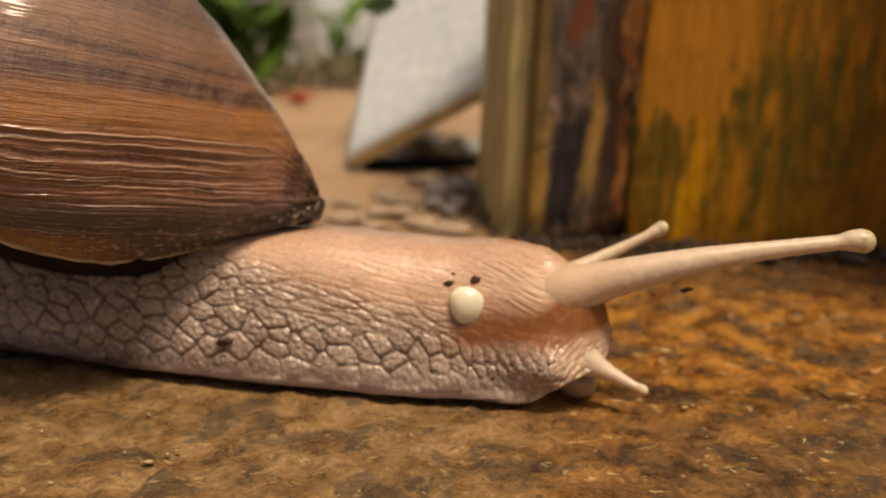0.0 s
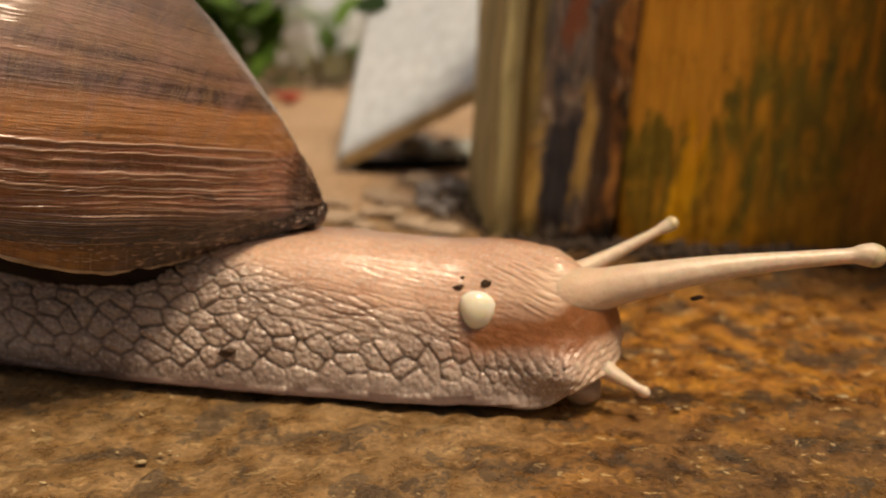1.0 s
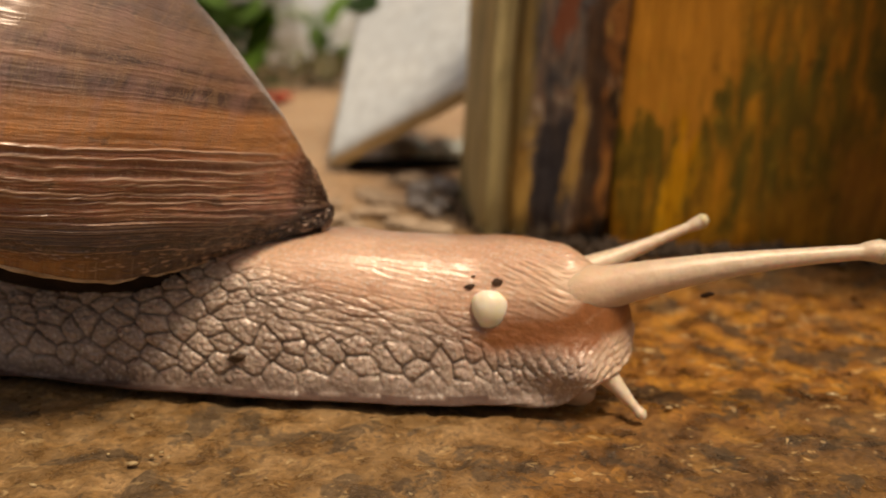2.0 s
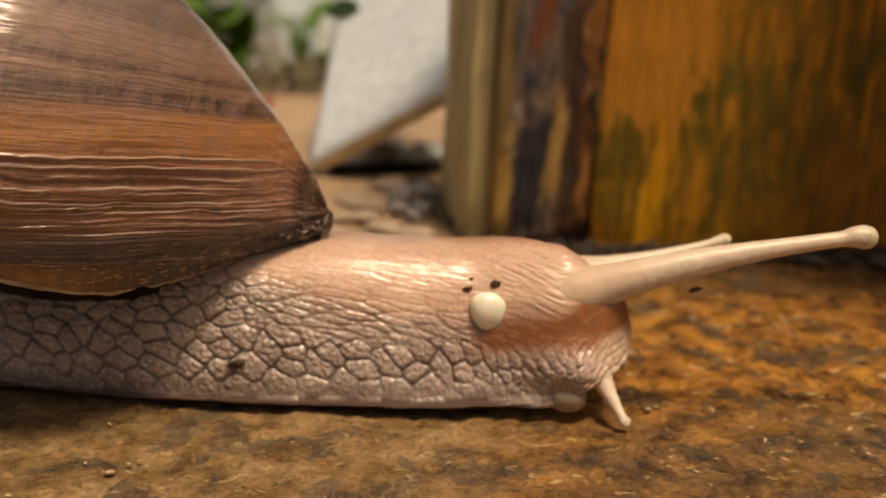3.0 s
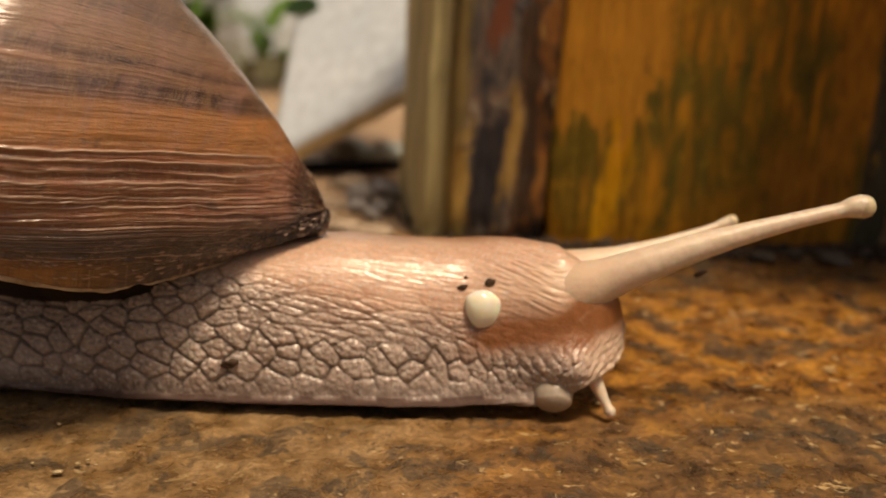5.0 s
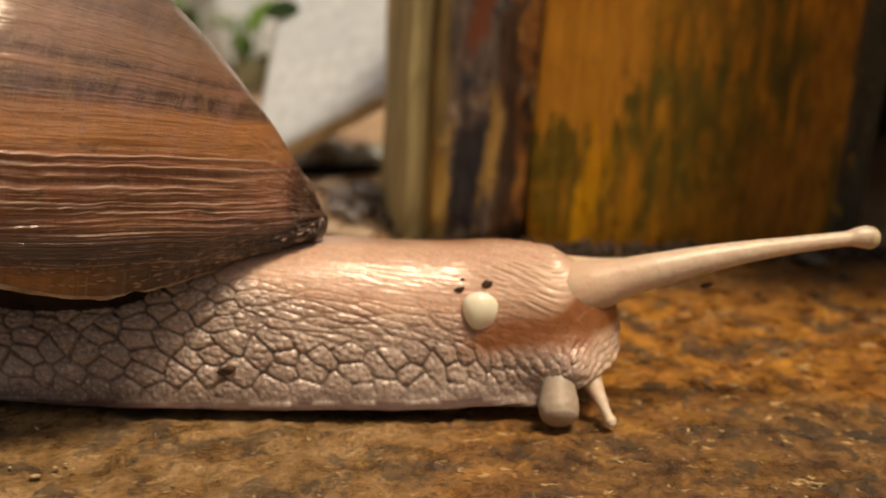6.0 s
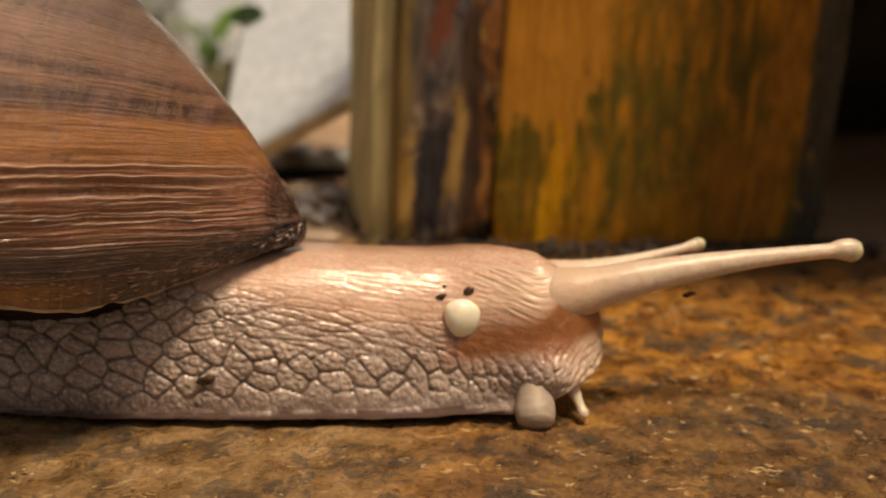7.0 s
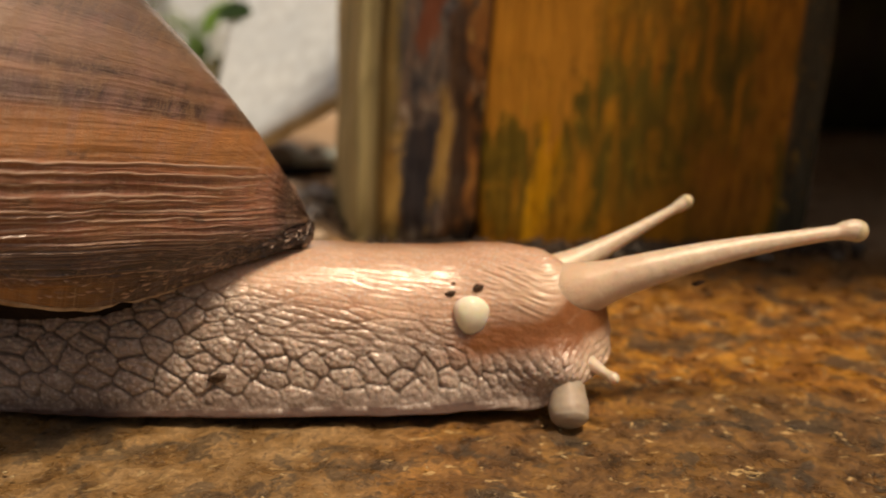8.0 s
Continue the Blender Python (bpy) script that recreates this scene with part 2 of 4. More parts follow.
    col = mix(nt, maths(nt, "MULTIPLY", fleck, maths(nt, "MULTIPLY", maths(nt, "ADD", rough_zone, 0.2), 0.5)), col, (0.40, 0.29, 0.23))
    crack = maths(nt, "ABSOLUTE", maths(nt, "SUBTRACT", noise_tex(nt, stretched(10, 26), 1.0, 6, 0.75, 0.6), 0.5))
    col = mix(nt, maths(nt, "MULTIPLY", ramp(nt, crack, [(0.0, grey(1)), (0.018, grey(0))]), 0.45), col, (0.34, 0.22, 0.13))
    grime = ramp(nt, noise_tex(nt, stretched(60, 22), 1.0, 5, 0.7), [(0.60, grey(0)), (0.68, grey(1))])
    col = mix(nt, maths(nt, "MULTIPLY", grime, 0.55), col, (0.04, 0.03, 0.024))
    nt.links.new(col, b.inputs["Base Color"])
    nt.links.new(ramp(nt, patch, [(0.3, grey(0.26)), (0.7, grey(0.46))]), b.inputs["Roughness"])
    b.inputs["Coat Weight"].default_value, b.inputs["Coat Roughness"].default_value = 0.9, 0.22
    bump(nt, b, lines2, 0.35, 0.0004)
    bump(nt, b, scuff, 0.4, 0.0006)
    bump(nt, b, lines, 0.65, 0.0009)
    return m


def mat_ground():
    m, nt, b = material("rusty_wet_ground", 0.5, 0.45)
    o, w = coords(nt, "Object", (0.9, 0.85, 1)), coords(nt, "Object", (0.8, 1, 1))
    sep = nt.nodes.new("ShaderNodeSeparateXYZ")
    nt.links.new(w, sep.inputs[0])
    broad, mid, fine = noise_tex(nt, o, 30, 6, 0.65), noise_tex(nt, o, 165, 8, 0.70), noise_tex(nt, o, 900, 5, 0.7)
    tan = ramp(nt, mid, [(0.3, (0.10, 0.052, 0.021)), (0.48, (0.27, 0.158, 0.062)), (0.64, (0.48, 0.31, 0.15))])
    rust = ramp(nt, mid, [(0.3, (0.030, 0.014, 0.005)), (0.48, (0.25, 0.098, 0.018)), (0.64, (0.56, 0.250, 0.050))])
    side = maths(nt, "ADD", maths(nt, "MULTIPLY", maths(nt, "SUBTRACT", sep.outputs["X"], 0.022), 26.0), broad)
    col = mix(nt, ramp(nt, side, [(0.25, grey(0)), (0.95, grey(1))]), tan, rust)
    gold = ramp(nt, noise_tex(nt, o, 150, 7, 0.7, 0.4), [(0.52, grey(0)), (0.56, grey(1))])
    col = mix(nt, maths(nt, "MULTIPLY", gold, ramp(nt, side, [(0.5, grey(0.1)), (1.0, grey(0.75))])), col, ramp(nt, mid, [(0.35, (0.36, 0.145, 0.018)), (0.62, (0.70, 0.340, 0.055))]))
    # the ground's colour is greyer and darker at the front right
    front_grey = maths(nt, "MULTIPLY", ramp(nt, maths(nt, "ADD", sep.outputs["Y"], maths(nt, "MULTIPLY", maths(nt, "SUBTRACT", broad, 0.5), 0.09)), [(0.145, grey(1)), (0.172, grey(0))]), ramp(nt, side, [(0.6, grey(0)), (1.1, grey(0.65))]))
    col = mix(nt, front_grey, col, ramp(nt, mid, [(0.35, (0.055, 0.040, 0.025)), (0.62, (0.23, 0.150, 0.075))]))
    # the ground's colour is darker before the post, on the right: y with a noisy edge
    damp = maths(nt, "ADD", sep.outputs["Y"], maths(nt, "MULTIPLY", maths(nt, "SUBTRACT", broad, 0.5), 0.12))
    back_dark = maths(nt, "MULTIPLY", ramp(nt, damp, [(0.222, grey(0)), (0.265, grey(1))]), ramp(nt, side, [(0.75, grey(0)), (1.15, grey(0.85))]))
    col = mix(nt, back_dark, col, ramp(nt, mid, [(0.35, (0.032, 0.019, 0.010)), (0.62, (0.13, 0.070, 0.027))]))
    moss = ramp(nt, noise_tex(nt, o, 78, 8, 0.70, 0.5), [(0.53, grey(0)), (0.56, grey(1))])
    col = mix(nt, maths(nt, "MULTIPLY", moss, ramp(nt, side, [(0.6, grey(0.60)), (1.1, grey(0.70))])), col, (0.066, 0.057, 0.042))
    grit = ramp(nt, fine, [(0.28, grey(0.58)), (0.5, grey(1.0)), (0.72, grey(1.4))])
    col = mix(nt, 1.0, col, grit, "MULTIPLY")
    spots = ramp(nt, noise_tex(nt, o, 330, 4, 0.6), [(0.61, grey(0)), (0.65, grey(1))])
    col = mix(nt, maths(nt, "MULTIPLY", spots, 0.6), col, (0.06, 0.034, 0.016))
    # small yellowish glints painted as pale specks
    pale = ramp(nt, noise_tex(nt, o, 480, 3, 0.5), [(0.67, grey(0)), (0.715, grey(1))])
    col = mix(nt, maths(nt, "MULTIPLY", pale, 0.75), col, (0.58, 0.42, 0.22))
    # bright flat flecks: glints of the wet ground, painted in
    fleck = ramp(nt, noise_tex(nt, coords(nt, "Object", (0.55, 1.0, 1)), 420, 4, 0.6, 0.3), [(0.63, grey(0)), (0.665, grey(1))])
    col = mix(nt, maths(nt, "MULTIPLY", fleck, ramp(nt, side, [(0.3, grey(0.35)), (1.0, grey(0.8))])), col, (0.78, 0.56, 0.27))
    # farther off the ground is bare pale earth
    away = nt.nodes.new("ShaderNodeVectorMath")
    away.operation = "DISTANCE"
    away.inputs[1].default_value = (0.04, 0.12, 0)
    nt.links.new(w, away.inputs[0])
    edge = maths(nt, "ADD", away.outputs["Value"], maths(nt, "MULTIPLY", broad, 0.10))
    far = ramp(nt, edge, [(0.215, grey(0)), (0.285, grey(1))])
    earth = ramp(nt, noise_tex(nt, o, 9, 6), [(0.3, (0.46, 0.29, 0.16)), (0.7, (0.68, 0.50, 0.33))])
    col = mix(nt, far, col, earth)
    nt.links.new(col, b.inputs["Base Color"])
    nt.links.new(ramp(nt, mid, [(0.36, grey(0.16)), (0.60, grey(0.52))]), b.inputs["Roughness"])
    bump(nt, b, fine, 0.75, 0.0008)
    bump(nt, b, mid, 0.9, 0.0024)
    return m


def mat_timber(name, stops, streak=(30, 30, 2.4), moss=(0.042, 0.042, 0.011), moss_amount=0.85, rough=0.6, low=0.46, gather=0.0):
    """Stained upright timber: streaks run with the grain."""
    m, nt, b = material(name, rough, 0.35)
    o = coords(nt, "Object", streak)
    s = noise_tex(nt, o, 2.0, 7, 0.62, 0.6)
    col = ramp(nt, s, stops)
    o2 = coords(nt, "Object", (38, 38, 10))
    sep = nt.nodes.new("ShaderNodeSeparateXYZ")
    nt.links.new(coords(nt), sep.inputs[0])
    spread = maths(nt, "ADD", noise_tex(nt, o2, 2.6, 7, 0.65, 0.8), maths(nt, "MULTIPLY", maths(nt, "SUBTRACT", sep.outputs["X"], 0.045), gather))
    dirt = ramp(nt, spread, [(low, grey(0)), (low + 0.13, grey(1))])
    col = mix(nt, maths(nt, "MULTIPLY", dirt, moss_amount), col, moss)
    grain = noise_tex(nt, coords(nt, "Object", (160, 160, 7)), 3.0, 6, 0.7)
    col = mix(nt, 0.7, col, ramp(nt, grain, [(0.3, grey(0.6)), (0.7, grey(1.2))]), "MULTIPLY")
    nt.links.new(col, b.inputs["Base Color"])
    bump(nt, b, grain, 0.5, 0.0010)
    bump(nt, b, s, 0.6, 0.0016)
    return m


SKIN = mat_skin()
SHELL = mat_shell()
TENTACLE = mat_soft("tentacle_skin", (0.64, 0.535, 0.41), (0.78, 0.67, 0.54), 0.34)
EYE = mat_soft("eye_skin", (0.54, 0.47, 0.30), (0.70, 0.62, 0.43), 0.35)
LOBE = mat_soft("lobe_skin", (0.36, 0.30, 0.235), (0.45, 0.385, 0.31), 0.5, relief=0.12)
LOBE.node_tree.nodes["Principled BSDF"].inputs["Coat Weight"].default_value = 0.1
BEAD = mat_soft("white_bead", (0.98, 0.92, 0.70), (1.0, 0.97, 0.82), 0.14, 0.6, 0.0022, 0.05)
RIM = mat_plain("shell_rim", (0.38, 0.26, 0.15), (0.70, 0.57, 0.42), 300, 0.45)
SPECK = mat_plain("dirt", (0.03, 0.017, 0.010), (0.10, 0.055, 0.03), 500, 0.6)
# mantle coloured near black to stand in for shade under the shell's lip
MANTLE = mat_plain("mantle_shade", (0.014, 0.010, 0.008), (0.04, 0.027, 0.02), 200, 0.75, spec=0.15)
PEBBLE = mat_plain("dark_pebble", (0.035, 0.03, 0.025), (0.13, 0.115, 0.095), 200, 0.65)
CLOD = mat_plain("dark_soil", (0.02, 0.014, 0.010), (0.07, 0.045, 0.028), 300, 0.8)
# slat coloured black to stand in for the shadow line under the slab
SLAT = mat_plain("slat_shade_black", (0.006, 0.005, 0.004), (0.022, 0.018, 0.014), 200, 0.7, spec=0.2)
GROUND = mat_ground()
OLIVE = mat_timber("olive_timber", [(0.30, (0.42, 0.345, 0.155)), (0.5, (0.56, 0.50, 0.265)), (0.70, (0.76, 0.61, 0.285))], streak=(62, 62, 1.6), moss_amount=0.3)
# near-black boards: the hollow's shade is put into their colour
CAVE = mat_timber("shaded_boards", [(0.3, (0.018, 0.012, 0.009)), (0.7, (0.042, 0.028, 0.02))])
SLAB = mat_plain("white_marble", (0.66, 0.79, 0.88), (0.80, 0.92, 0.98), 24, 0.5, 0.06)
SLAB_EDGE = mat_plain("stained_edge", (0.50, 0.42, 0.24), (0.74, 0.66, 0.44), 90, 0.8)
CHIP = mat_plain("dull_stone", (0.30, 0.22, 0.15), (0.54, 0.43, 0.32), 120, 0.7)
STONE = mat_plain("grey_stone", (0.20, 0.19, 0.185), (0.56, 0.54, 0.52), 120, 0.6)
GLASSY = mat_plain("bluish_pebble", (0.62, 0.78, 0.80), (0.84, 0.95, 0.96), 60, 0.2, 0.2)
PALE = mat_plain("pale_stone", (0.58, 0.72, 0.82), (0.74, 0.88, 0.97), 14, 0.8)
LEAF = mat_plain("leaf_green", (0.05, 0.13, 0.022), (0.13, 0.26, 0.045), 40, 0.45)
LEAF_DARK = mat_plain("leaf_dark", (0.015, 0.045, 0.012), (0.035, 0.08, 0.02), 40, 0.5)
OLIVE_LEAF = mat_plain("olive_leaf", (0.060, 0.065, 0.025), (0.15, 0.13, 0.055), 40, 0.6)
RED = mat_plain("red_petal", (0.50, 0.025, 0.015), (0.65, 0.05, 0.03), 80, 0.45)
CRUMB = mat_plain("pale_crumb", (0.36, 0.25, 0.12), (0.70, 0.56, 0.33), 400, 0.16)


# ---- ground ----
def axis_steps(dense_from, dense_to, fine, reach):
    mid = np.arange(dense_from, dense_to, fine)
    grow = fine * np.cumsum(1.16 ** np.arange(1, 200))
    grow = np.append(grow[grow < reach], reach)
    return np.concatenate([dense_from - grow[::-1], mid, mid[-1] + grow])


def build_ground():
    xs, ys = axis_steps(-0.13, 0.26, 0.0010, 60.0), axis_steps(0.075, 0.33, 0.0010, 60.0)
    gx, gy = np.meshgrid(xs, ys, indexing="ij")
    near = step(3.0, 0.4, np.hypot(gx, gy - 0.2))
    z = (fbm(gx * 45, gy * 45, 3) - 0.5) * 0.0012 + (fbm(gx * 260, gy * 260, 4, 5) - 0.5) * 0.0018
    f1, f2, who = cells(gx * 330, gy * 330, 0.9, 3)
    z += np.where(who > 0.72, step(0.5, 0.1, f1) * 0.0005 * who, 0)
    z = z * near - 0.0009
    me = grid_mesh("ground", np.stack([gx, gy, z], axis=2))
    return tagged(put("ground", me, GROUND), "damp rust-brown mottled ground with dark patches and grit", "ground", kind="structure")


# ---- rough upright timber ----
def timber(name, w, d, h, mat, parent, label="", seed=0, rag=0.004):
    """An upright board: x 0..w, y 0..d, z 0..h, grain grooves, rounded arrises and a ragged foot."""
    nz = 90
    side = 10
    nx = max(14, int(w / 0.0012))
    lx = np.linspace(0, 1, nx)
    ring = [(w * q, 0.0) for q in lx] + [(w, d * q) for q in np.linspace(0, 1, side)[1:]]
    ring += [(w * q, d) for q in lx[::-1][1:]] + [(0.0, d * q) for q in np.linspace(1, 0, side)[1:-1]]
    ring = np.array(ring)
    z = h * np.linspace(0, 1, nz) ** 1.4
    n = len(ring)
    r = np.repeat(ring[None], nz, axis=0)
    zz = np.repeat(z[:, None], n, axis=1)
    c = np.array([w / 2, d / 2])
    out = (r - c) / np.array([w / 2, d / 2])
    corner = np.minimum(np.abs(out[..., 0]), np.abs(out[..., 1]))
    groove = (fbm(r[..., 0] * 420 + r[..., 1] * 300, zz * 9, 4, seed) - 0.5) * 0.0022
    wave = (fbm(r[..., 0] * 60 + 7, zz * 14 + r[..., 1] * 60, 3, seed + 3) - 0.5) * 0.0022
    push = groove + wave - 0.0012 * step(0.90, 1.0, corner)
    away = np.sign(out) * step(0.8, 1.0, np.abs(out))
    foot = step(0.016, 0.0, zz)
    push = push - 0.55 * rag * foot * (fbm(r[..., 0] * 190, zz * 120, 3, seed + 5))
    xy = r + away * push[..., None]
    p = np.concatenate([xy, zz[..., None]], axis=2)
    cap0 = np.repeat(p[:1].mean(axis=1, keepdims=True), n, axis=1)
    cap1 = np.repeat(p[-1:].mean(axis=1, keepdims=True), n, axis=1)
    p = np.concatenate([cap0, p, cap1], axis=0)
    return put(name, grid_mesh(name, p[:, ::-1], wrap=True), mat, parent, label)


def mat_strip():
    """The split edge of the post: an ochre streak, then blackened and flaking, then rusty."""
    m, nt, b = material("blackened_strip", 0.6, 0.2)
    sep = nt.nodes.new("ShaderNodeSeparateXYZ")
    nt.links.new(coords(nt), sep.inputs[0])
    warp = noise_tex(nt, coords(nt, "Object", (60, 60, 26)), 1.6, 7, 0.7, 0.6)
    fac = maths(nt, "ADD", maths(nt, "MULTIPLY", sep.outputs["X"], 1 / 0.0325), maths(nt, "MULTIPLY", maths(nt, "SUBTRACT", warp, 0.5), 0.75))
    black = ramp(nt, noise_tex(nt, coords(nt, "Object", (80, 80, 30)), 2.0, 6, 0.65, 0.4),
                 [(0.38, (0.050, 0.047, 0.055)), (0.50, (0.135, 0.115, 0.100)), (0.58, (0.20, 0.130, 0.095)), (0.66, (0.42, 0.36, 0.28))])
    rusty = ramp(nt, noise_tex(nt, coords(nt, "Object", (110, 110, 22)), 2.0, 6, 0.65), [(0.38, (0.035, 0.022, 0.014)), (0.52, (0.26, 0.105, 0.030)), (0.68, (0.40, 0.19, 0.05))])
    olive = ramp(nt, noise_tex(nt, coords(nt, "Object", (150, 150, 9)), 2.0, 5, 0.6), [(0.35, (0.15, 0.12, 0.055)), (0.6, (0.33, 0.235, 0.085))])
    col = mix(nt, ramp(nt, fac, [(0.12, grey(0)), (0.22, grey(1))]), olive, black)
    col = mix(nt, ramp(nt, fac, [(0.62, grey(0)), (0.74, grey(1))]), col, rusty)
    col = mix(nt, ramp(nt, fac, [(0.93, grey(0)), (1.0, grey(1))]), col, (0.03, 0.02, 0.012))
    grain = noise_tex(nt, coords(nt, "Object", (200, 200, 16)), 3.0, 6, 0.7)
    col = mix(nt, 0.5, col, ramp(nt, grain, [(0.3, grey(0.5)), (0.7, grey(1.35))]), "MULTIPLY")
    flake = ramp(nt, noise_tex(nt, coords(nt, "Object", (120, 120, 40)), 1.7, 5, 0.7, 0.5), [(0.60, grey(0)), (0.66, grey(1))])
    col = mix(nt, maths(nt, "MULTIPLY", flake, 0.75), col, ramp(nt, warp, [(0.42, (0.34, 0.30, 0.24)), (0.58, (0.44, 0.27, 0.09))]))
    ragged = maths(nt, "ADD", sep.outputs["X"], maths(nt, "MULTIPLY", maths(nt, "SUBTRACT", warp, 0.5), 0.017))
    tall = maths(nt, "ADD", sep.outputs["Z"], maths(nt, "MULTIPLY", maths(nt, "SUBTRACT", warp, 0.5), 0.030))
    gold = ramp(nt, grain, [(0.35, (0.26, 0.135, 0.030)), (0.62, (0.62, 0.40, 0.120))])
    for x0, x1, z0, z1, paint in ((0.0085, 0.0165, 0.006, 0.044, (0.028, 0.026, 0.032)), (0.0015, 0.0065, 0.008, 0.036, gold),
                                  (0.0170, 0.0212, 0.020, 0.052, gold), (0.0215, 0.0270, 0.012, 0.080, (0.050, 0.032, 0.022)),
                                  (0.0185, 0.0230, 0.082, 0.120, gold), (0.0110, 0.0160, 0.066, 0.088, (0.20, 0.060, 0.026))):
        spot = maths(nt, "MULTIPLY", between(nt, ragged, x0, x1, 0.0011), between(nt, tall, z0, z1, 0.005))
        col = mix(nt, maths(nt, "MULTIPLY", spot, 0.85), col, paint)
    # rot paints the shade of the foot's cavity; foot is a dark lower edge
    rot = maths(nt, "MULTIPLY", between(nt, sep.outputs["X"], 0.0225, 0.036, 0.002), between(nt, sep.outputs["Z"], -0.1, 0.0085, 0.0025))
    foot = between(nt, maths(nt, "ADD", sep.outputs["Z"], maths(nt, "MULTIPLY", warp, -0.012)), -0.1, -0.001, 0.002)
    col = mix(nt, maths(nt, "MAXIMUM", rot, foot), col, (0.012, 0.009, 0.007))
    nt.links.new(col, b.inputs["Base Color"])
    bump(nt, b, grain, 0.6, 0.0012)
    bump(nt, b, warp, 0.9, 0.0030)
    return m


def between(nt, v, a, b, soft):
    """1 where v lies between a and b, with soft ends."""
    out = None
    for lo, hi in ((a - soft, a + soft), (b + soft, b - soft)):
        n = nt.nodes.new("ShaderNodeMapRange")
        n.interpolation_type = "SMOOTHSTEP"
        n.inputs["From Min"].default_value, n.inputs["From Max"].default_value = min(lo, hi), max(lo, hi)
        n.inputs["To Min"].default_value, n.inputs["To Max"].default_value = (0.0, 1.0) if lo < hi else (1.0, 0.0)
        nt.links.new(v, n.inputs["Value"])
        out = n.outputs[0] if out is None else maths(nt, "MULTIPLY", out, n.outputs[0])
    return out


def mat_face():
    """The board's old coats: flat ochre paint above, algae and rust stains where it has worn."""
    m, nt, b = material("ochre_timber", 0.6, 0.15)
    sep = nt.nodes.new("ShaderNodeSeparateXYZ")
    nt.links.new(coords(nt), sep.inputs[0])
    finger = noise_tex(nt, coords(nt, "Object", (95, 95, 20)), 2.0, 6, 0.6, 0.5)
    blot = noise_tex(nt, coords(nt, "Object", (42, 42, 24)), 2.0, 7, 0.68, 0.6)
    fine = noise_tex(nt, coords(nt, "Object", (230, 230, 40)), 2.0, 6, 0.7)
    x = maths(nt, "ADD", sep.outputs["X"], maths(nt, "MULTIPLY", maths(nt, "SUBTRACT", blot, 0.5), 0.030))
    z = maths(nt, "ADD", maths(nt, "ADD", sep.outputs["Z"], maths(nt, "MULTIPLY", maths(nt, "SUBTRACT", finger, 0.5), 0.085)),
              maths(nt, "MULTIPLY", maths(nt, "SUBTRACT", blot, 0.5), 0.035))
    col = ramp(nt, finger, [(0.37, (0.085, 0.068, 0.012)), (0.48, (0.175, 0.110, 0.016)), (0.55, (0.31, 0.140, 0.016)), (0.65, (0.58, 0.245, 0.022))])

    def lay(x0, x1, z0, z1, dark, light, soft=0.005, amount=0.9, zsoft=0.007):
        mask = maths(nt, "MULTIPLY", between(nt, x, x0, x1, soft), between(nt, z, z0, z1, zsoft))
        return mix(nt, maths(nt, "MULTIPLY", mask, amount), col, ramp(nt, fine, [(0.35, dark), (0.65, light)]))

    col = lay(0.040, 0.075, 0.022, 0.064, (0.070, 0.066, 0.012), (0.18, 0.130, 0.018), amount=0.45)
    col = lay(0.038, 0.068, 0.062, 0.30, (0.16, 0.075, 0.010), (0.46, 0.19, 0.018), amount=0.5)
    col = lay(0.070, 0.094, -0.10, 0.034, (0.26, 0.108, 0.018), (0.46, 0.185, 0.026), amount=0.8)
    col = lay(0.090, 0.103, 0.026, 0.30, (0.24, 0.105, 0.014), (0.46, 0.20, 0.024), soft=0.003)
    col = lay(-0.02, 0.030, 0.010, 0.040, (0.075, 0.060, 0.010), (0.22, 0.14, 0.018), amount=0.8)
    col = lay(-0.02, 0.031, -0.10, 0.014, (0.34, 0.14, 0.014), (0.62, 0.27, 0.024), amount=0.8)
    col = lay(0.031, 0.041, -0.10, 0.030, (0.36, 0.155, 0.014), (0.62, 0.28, 0.024), soft=0.003, amount=0.75)
    col = lay(0.052, 0.066, -0.10, 0.020, (0.28, 0.125, 0.016), (0.50, 0.22, 0.024), soft=0.004, amount=0.7)
    col = lay(0.0185, 0.0255, -0.10, 0.050, (0.46, 0.20, 0.010), (0.70, 0.35, 0.020), soft=0.0022)
    # the flat coat ends in a slanting ragged edge
    slant = maths(nt, "SUBTRACT", z, maths(nt, "MULTIPLY", x, 0.62))
    coat = maths(nt, "MULTIPLY", between(nt, x, -0.05, 0.037, 0.003), between(nt, slant, 0.031, 0.40, 0.0025))
    col = mix(nt, maths(nt, "MULTIPLY", coat, 0.95), col, ramp(nt, fine, [(0.3, (0.42, 0.185, 0.025)), (0.7, (0.52, 0.235, 0.034))]))
    col = mix(nt, between(nt, sep.outputs["X"], 0.1035, 0.3, 0.0012), col, ramp(nt, fine, [(0.3, (0.028, 0.028, 0.018)), (0.7, (0.085, 0.080, 0.055))]))
    spatter = noise_tex(nt, coords(nt, "Object", (130, 130, 60)), 2.0, 5, 0.7, 0.4)
    col = mix(nt, maths(nt, "MULTIPLY", ramp(nt, spatter, [(0.585, grey(0)), (0.64, grey(1))]), 0.55), col, ramp(nt, blot, [(0.42, (0.50, 0.20, 0.022)), (0.58, (0.40, 0.26, 0.03))]))
    nick = ramp(nt, noise_tex(nt, coords(nt, "Object", (170, 170, 55)), 1.6, 5, 0.7), [(0.60, grey(0)), (0.66, grey(1))])
    col = mix(nt, maths(nt, "MULTIPLY", nick, 0.6), col, (0.035, 0.024, 0.010))
